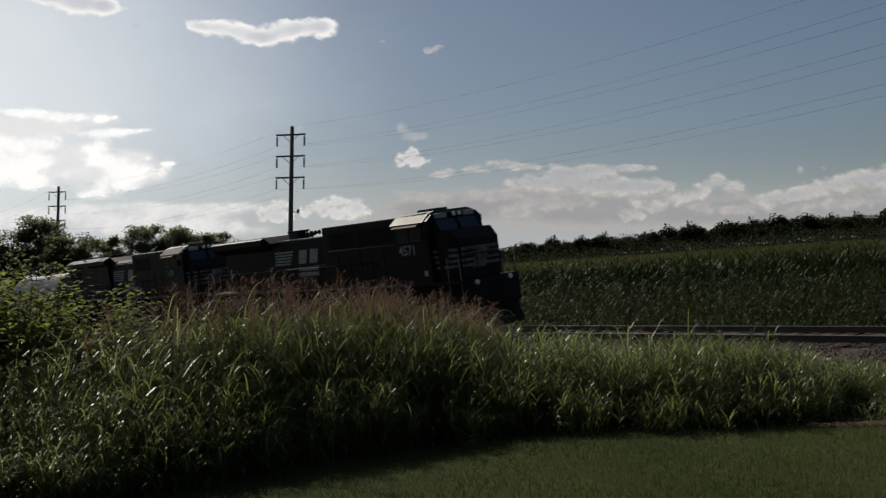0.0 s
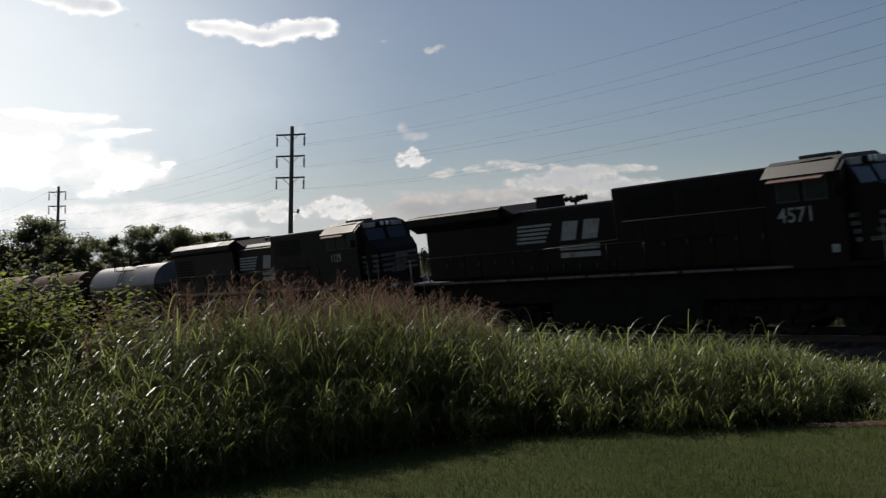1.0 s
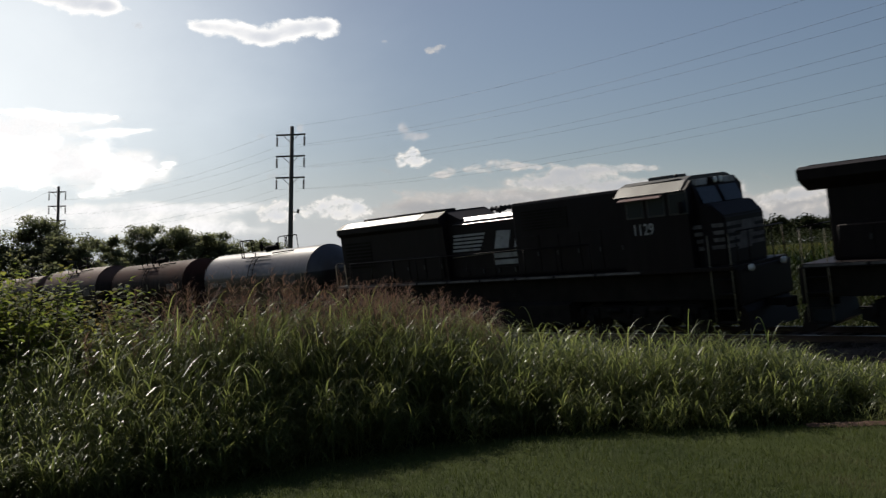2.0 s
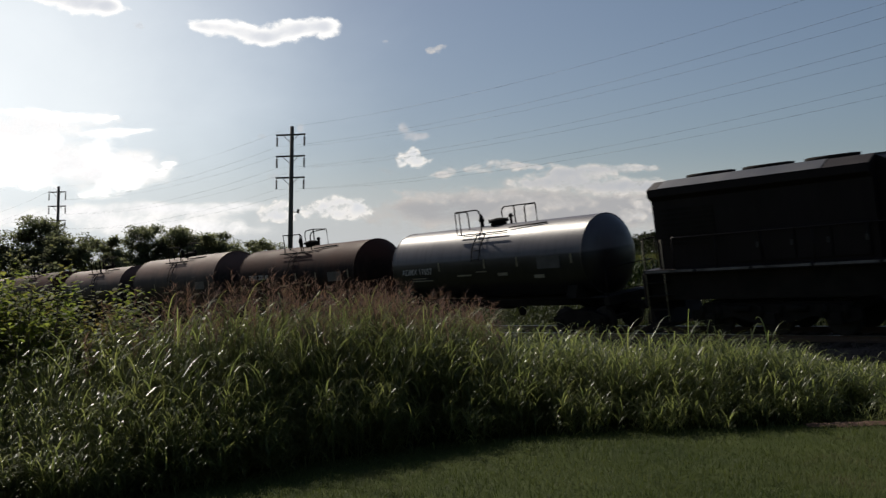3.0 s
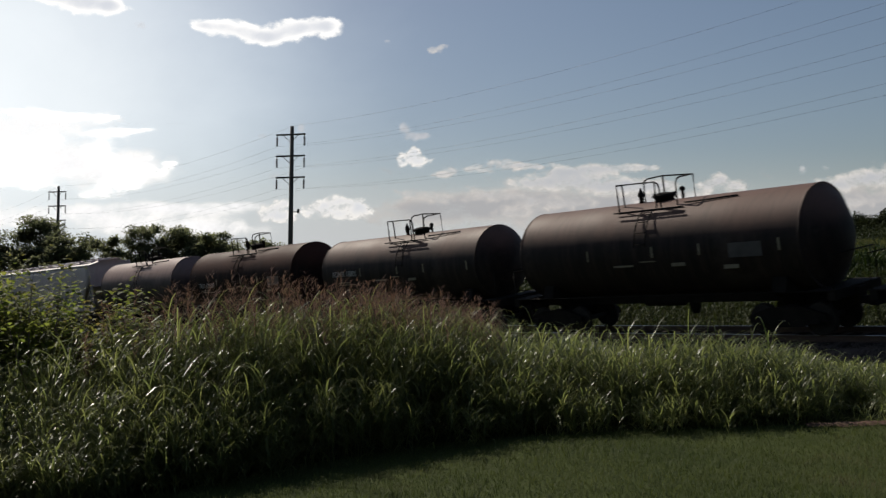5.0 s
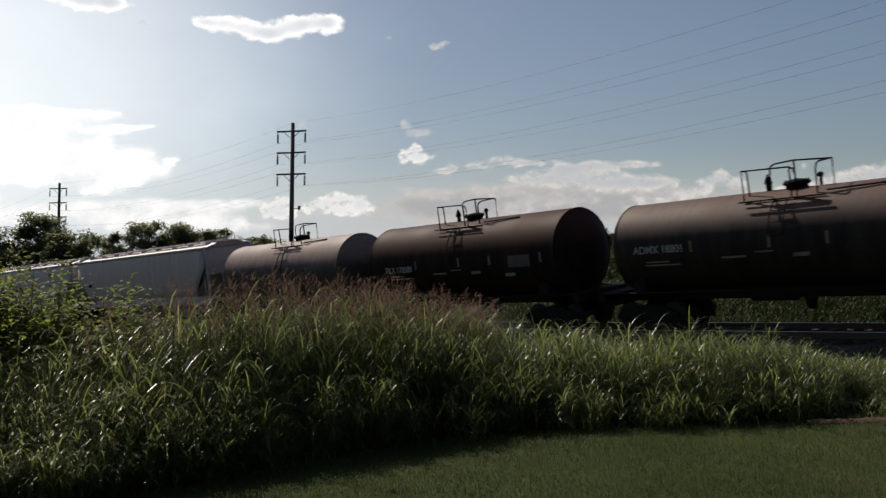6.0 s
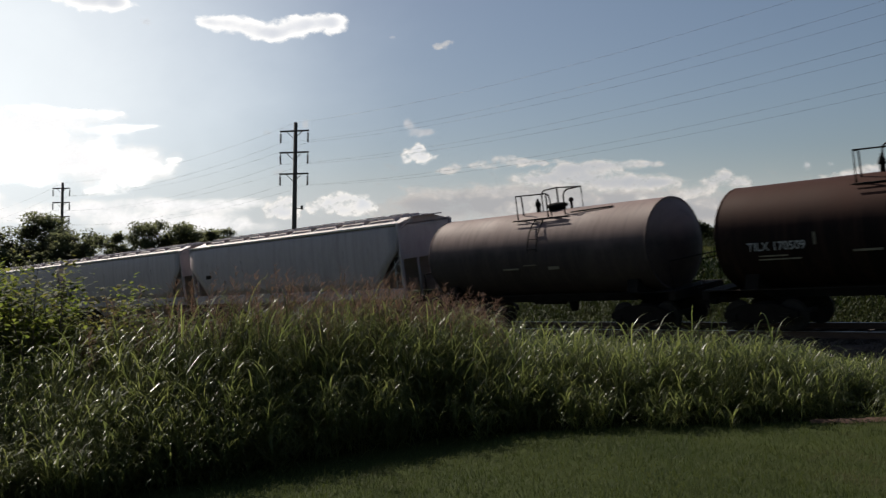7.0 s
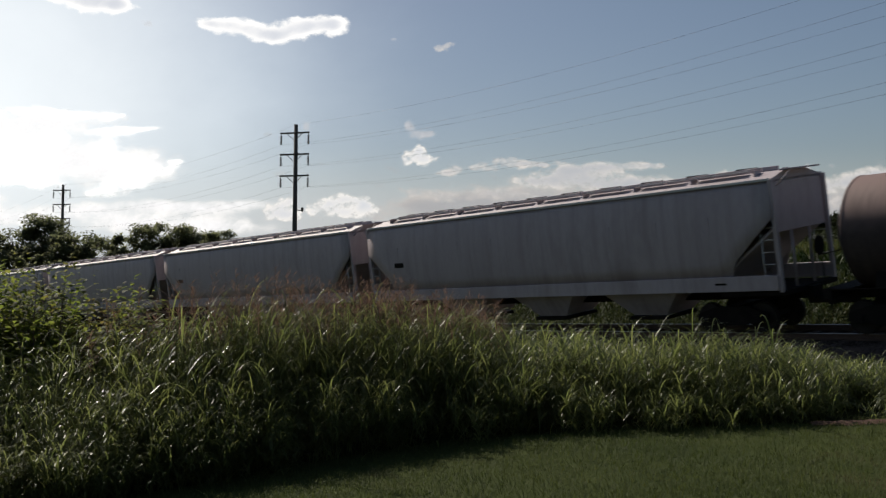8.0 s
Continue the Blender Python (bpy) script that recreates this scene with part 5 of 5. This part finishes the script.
    for row in ((-7.9, -7.3, 2.75, 2.95), (7.6, 8.0, 1.56, 1.62)):
        bars("stencil", [row], -1.615 if row[0] < 0 else -1.585, c, "bar of unreadable stencilling", M_UNDER)
    return c


first = hopper_car(-162.95)
for k in (1, 2, 3):
    s = -162.95 - 20.85 * k
    o = copy_thing(first, on_track(s))
    TRAIN.append((o, s))
    for ch in o.children_recursive:
        if ch.name.startswith("wheelset"):
            WHEELS.append((ch, ch.location.x, 0.46))

# ---------------------------------------------------------------- clouds
CLOUDS = []


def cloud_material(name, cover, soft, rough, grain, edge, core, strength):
    """Billowed self-glowing cloud: thickness comes with the mesh, fine noise frays its rim; grey shade is painted into
    thick hearts.
    """
    m = bpy.data.materials.new(name)
    m.use_nodes = True
    t = m.node_tree
    t.nodes.clear()
    out = t.nodes.new("ShaderNodeOutputMaterial")
    tc = t.nodes.new("ShaderNodeTexCoord")
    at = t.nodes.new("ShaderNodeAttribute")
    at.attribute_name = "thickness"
    mp = t.nodes.new("ShaderNodeMapping")
    mp.inputs["Scale"].default_value = (0.8, 1.25, 1)
    t.links.new(tc.outputs["Object"], mp.inputs[0])
    n1 = node(t, "ShaderNodeTexNoise", Scale=1 / grain, Detail=9.0, Roughness=0.58, Distortion=0.25)
    t.links.new(mp.outputs[0], n1.inputs["Vector"])
    amp = t.nodes.new("ShaderNodeMath")
    amp.operation = "MULTIPLY_ADD"
    amp.inputs[1].default_value, amp.inputs[2].default_value = rough, -rough / 2
    t.links.new(n1.outputs[0], amp.inputs[0])
    add = t.nodes.new("ShaderNodeMath")
    t.links.new(amp.outputs[0], add.inputs[0])
    t.links.new(at.outputs["Fac"], add.inputs[1])
    al = t.nodes.new("ShaderNodeMapRange")
    al.interpolation_type = "SMOOTHSTEP"
    al.inputs[1].default_value, al.inputs[2].default_value = cover, cover + soft
    t.links.new(add.outputs[0], al.inputs[0])
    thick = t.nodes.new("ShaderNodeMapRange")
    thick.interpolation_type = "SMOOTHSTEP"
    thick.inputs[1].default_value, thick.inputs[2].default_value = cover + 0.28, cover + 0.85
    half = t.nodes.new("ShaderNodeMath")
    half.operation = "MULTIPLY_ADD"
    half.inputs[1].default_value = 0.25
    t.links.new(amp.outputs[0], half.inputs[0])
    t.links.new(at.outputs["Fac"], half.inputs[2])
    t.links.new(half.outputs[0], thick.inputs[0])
    # bright backlit rim and shaded heart painted as two colours
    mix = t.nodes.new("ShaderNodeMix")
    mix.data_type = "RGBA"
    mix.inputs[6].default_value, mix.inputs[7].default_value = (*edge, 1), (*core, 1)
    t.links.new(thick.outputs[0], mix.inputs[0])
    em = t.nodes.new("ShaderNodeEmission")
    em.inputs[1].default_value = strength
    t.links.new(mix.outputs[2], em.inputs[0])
    tr = t.nodes.new("ShaderNodeBsdfTransparent")
    ms = t.nodes.new("ShaderNodeMixShader")
    t.links.new(al.outputs[0], ms.inputs[0])
    t.links.new(tr.outputs[0], ms.inputs[1])
    t.links.new(em.outputs[0], ms.inputs[2])
    t.links.new(ms.outputs[0], out.inputs[0])
    return m


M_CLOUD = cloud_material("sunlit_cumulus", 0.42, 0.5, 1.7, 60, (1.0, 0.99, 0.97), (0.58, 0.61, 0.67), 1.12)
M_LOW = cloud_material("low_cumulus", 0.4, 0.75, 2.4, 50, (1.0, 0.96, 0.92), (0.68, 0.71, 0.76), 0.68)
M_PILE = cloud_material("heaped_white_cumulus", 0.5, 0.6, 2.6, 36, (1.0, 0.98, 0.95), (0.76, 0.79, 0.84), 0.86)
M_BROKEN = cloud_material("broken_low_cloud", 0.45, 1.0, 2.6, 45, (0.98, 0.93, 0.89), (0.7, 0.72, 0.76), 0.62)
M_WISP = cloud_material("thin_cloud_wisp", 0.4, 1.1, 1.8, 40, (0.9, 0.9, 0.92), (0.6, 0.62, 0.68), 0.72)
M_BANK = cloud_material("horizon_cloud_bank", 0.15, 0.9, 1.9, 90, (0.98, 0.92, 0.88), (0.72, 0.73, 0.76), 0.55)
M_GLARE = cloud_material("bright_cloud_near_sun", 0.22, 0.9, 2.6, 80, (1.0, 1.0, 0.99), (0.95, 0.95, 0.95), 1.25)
M_SUNGLOW = cloud_material("painted_sun_glow", 0.06, 1.15, 0.3, 700, (0.84, 0.93, 1.0), (0.9, 0.96, 1.0), 1.06)
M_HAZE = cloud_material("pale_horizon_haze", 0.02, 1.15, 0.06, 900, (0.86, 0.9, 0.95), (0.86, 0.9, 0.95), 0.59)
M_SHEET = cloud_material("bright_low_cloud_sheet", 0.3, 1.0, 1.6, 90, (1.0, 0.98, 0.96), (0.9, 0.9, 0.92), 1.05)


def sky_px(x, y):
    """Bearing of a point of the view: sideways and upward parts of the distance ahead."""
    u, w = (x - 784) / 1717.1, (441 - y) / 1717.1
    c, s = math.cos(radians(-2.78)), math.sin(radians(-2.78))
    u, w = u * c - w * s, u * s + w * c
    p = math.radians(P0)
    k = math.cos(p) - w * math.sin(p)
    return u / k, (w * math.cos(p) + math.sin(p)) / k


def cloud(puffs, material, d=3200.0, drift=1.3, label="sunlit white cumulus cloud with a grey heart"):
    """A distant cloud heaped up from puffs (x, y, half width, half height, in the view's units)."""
    P = np.array(puffs, float)
    reach = 1.9
    x0, x1 = (P[:, 0] - reach * P[:, 2]).min(), (P[:, 0] + reach * P[:, 2]).max()
    y0, y1 = (P[:, 1] - reach * P[:, 3]).min(), (P[:, 1] + reach * P[:, 3]).max()
    cell = max(2.5, (x1 - x0) / 160)
    nx, ny = int((x1 - x0) / cell) + 2, int((y1 - y0) / cell) + 2
    X, Y = np.meshgrid(np.linspace(x0, x1, nx), np.linspace(y0, y1, ny))
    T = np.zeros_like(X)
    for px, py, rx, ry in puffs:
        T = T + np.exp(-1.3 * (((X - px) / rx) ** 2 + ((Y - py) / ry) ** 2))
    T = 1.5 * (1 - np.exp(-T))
    cx, cy = (x0 + x1) / 2, (y0 + y1) / 2
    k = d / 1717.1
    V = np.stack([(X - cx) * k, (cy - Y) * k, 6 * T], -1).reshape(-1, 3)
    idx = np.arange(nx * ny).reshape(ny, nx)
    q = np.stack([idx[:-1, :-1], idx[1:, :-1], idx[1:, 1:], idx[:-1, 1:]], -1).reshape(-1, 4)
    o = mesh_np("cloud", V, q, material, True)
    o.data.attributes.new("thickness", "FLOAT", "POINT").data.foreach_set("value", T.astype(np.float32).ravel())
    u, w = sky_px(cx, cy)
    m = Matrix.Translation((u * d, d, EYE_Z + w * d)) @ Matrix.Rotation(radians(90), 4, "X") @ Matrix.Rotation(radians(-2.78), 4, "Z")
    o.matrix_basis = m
    tagged(o, label, "cloud", "clouds", "structure")
    CLOUDS.append((o, m, drift))


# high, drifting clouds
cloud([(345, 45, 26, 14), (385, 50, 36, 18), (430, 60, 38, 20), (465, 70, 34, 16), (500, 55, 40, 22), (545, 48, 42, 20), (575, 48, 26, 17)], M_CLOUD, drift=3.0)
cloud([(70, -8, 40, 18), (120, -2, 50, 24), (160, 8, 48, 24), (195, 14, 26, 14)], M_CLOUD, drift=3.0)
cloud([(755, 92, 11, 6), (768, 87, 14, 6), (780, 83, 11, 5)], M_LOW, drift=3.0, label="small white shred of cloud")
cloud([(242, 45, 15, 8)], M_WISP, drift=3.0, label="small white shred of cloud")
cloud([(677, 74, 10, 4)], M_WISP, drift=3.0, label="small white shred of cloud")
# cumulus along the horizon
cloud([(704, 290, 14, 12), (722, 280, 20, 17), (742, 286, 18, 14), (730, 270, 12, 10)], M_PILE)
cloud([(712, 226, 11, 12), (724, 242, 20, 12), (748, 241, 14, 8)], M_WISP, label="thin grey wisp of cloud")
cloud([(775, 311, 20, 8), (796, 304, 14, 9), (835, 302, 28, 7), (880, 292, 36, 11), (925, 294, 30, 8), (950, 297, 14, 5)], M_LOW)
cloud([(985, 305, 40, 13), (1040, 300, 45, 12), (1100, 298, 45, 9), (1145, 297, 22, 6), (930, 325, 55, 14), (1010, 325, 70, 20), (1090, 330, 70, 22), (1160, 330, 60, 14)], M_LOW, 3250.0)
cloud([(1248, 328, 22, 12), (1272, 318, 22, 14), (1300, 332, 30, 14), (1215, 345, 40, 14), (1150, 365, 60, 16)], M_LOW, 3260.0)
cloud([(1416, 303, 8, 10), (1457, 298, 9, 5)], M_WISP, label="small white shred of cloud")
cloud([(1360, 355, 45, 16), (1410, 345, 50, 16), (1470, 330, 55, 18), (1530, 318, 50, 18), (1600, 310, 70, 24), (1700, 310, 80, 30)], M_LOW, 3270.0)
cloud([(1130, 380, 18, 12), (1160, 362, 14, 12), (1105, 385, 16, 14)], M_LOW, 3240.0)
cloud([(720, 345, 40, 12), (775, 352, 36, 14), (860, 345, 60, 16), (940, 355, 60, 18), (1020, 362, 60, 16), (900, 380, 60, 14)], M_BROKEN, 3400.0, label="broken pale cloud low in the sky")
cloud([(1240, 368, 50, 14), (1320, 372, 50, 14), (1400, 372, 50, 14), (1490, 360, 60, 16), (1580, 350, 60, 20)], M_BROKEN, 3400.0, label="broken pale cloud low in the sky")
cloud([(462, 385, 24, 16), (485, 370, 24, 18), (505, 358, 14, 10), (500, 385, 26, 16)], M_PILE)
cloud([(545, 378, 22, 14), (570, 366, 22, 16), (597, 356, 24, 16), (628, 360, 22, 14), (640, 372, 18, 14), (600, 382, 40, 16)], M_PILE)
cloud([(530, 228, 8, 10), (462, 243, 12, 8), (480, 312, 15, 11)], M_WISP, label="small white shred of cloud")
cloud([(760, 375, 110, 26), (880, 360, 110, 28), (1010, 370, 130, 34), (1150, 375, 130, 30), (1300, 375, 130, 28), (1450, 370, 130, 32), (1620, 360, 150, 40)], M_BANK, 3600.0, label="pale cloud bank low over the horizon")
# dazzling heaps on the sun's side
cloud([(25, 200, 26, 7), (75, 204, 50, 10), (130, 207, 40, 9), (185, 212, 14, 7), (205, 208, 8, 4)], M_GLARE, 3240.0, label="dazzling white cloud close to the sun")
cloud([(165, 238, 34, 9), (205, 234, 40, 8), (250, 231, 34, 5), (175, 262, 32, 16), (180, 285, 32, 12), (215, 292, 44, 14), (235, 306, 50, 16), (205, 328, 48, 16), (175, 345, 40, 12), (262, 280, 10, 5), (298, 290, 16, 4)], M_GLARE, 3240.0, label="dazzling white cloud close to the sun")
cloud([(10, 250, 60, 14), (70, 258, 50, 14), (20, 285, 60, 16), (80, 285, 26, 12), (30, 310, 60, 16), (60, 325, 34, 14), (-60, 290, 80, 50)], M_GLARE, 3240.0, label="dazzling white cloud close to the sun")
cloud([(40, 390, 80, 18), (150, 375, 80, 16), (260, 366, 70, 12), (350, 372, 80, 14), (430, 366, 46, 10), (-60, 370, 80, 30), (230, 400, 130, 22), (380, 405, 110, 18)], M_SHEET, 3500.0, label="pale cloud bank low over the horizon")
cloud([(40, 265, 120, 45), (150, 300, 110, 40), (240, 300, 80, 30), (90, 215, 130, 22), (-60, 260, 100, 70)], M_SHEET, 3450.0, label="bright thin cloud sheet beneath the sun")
# glowing sheet added for the sky's brightness around the sun
cloud([(-150, 150, 700, 420)], M_SUNGLOW, 3900.0, label="bright glow of the sky around the sun, painted on a far sheet")
# horizon haze painted as a glowing sheet across the whole width
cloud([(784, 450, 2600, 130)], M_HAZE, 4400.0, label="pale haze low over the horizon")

# ---------------------------------------------------------------- what moves
def motions():
    times = [0.0, 2.0, 4.0, 6.0, 8.0]
    for ob, s0 in TRAIN:
        walk(ob, [(t, on_track(s0 + SPEED * t)) for t in times])
    for ob, x, r in WHEELS:
        walk(ob, [(k / 30, Matrix.Translation((x, 0, r)) @ Matrix.Rotation(SPEED * k / 30 / r, 4, "Y")) for k in range(241)])
    for ob, m, drift in CLOUDS:
        walk(ob, [(t, Matrix.Translation(Vector((drift * t, 0, 0))) @ m) for t in (0.0, 4.0, 8.0)])


motions()
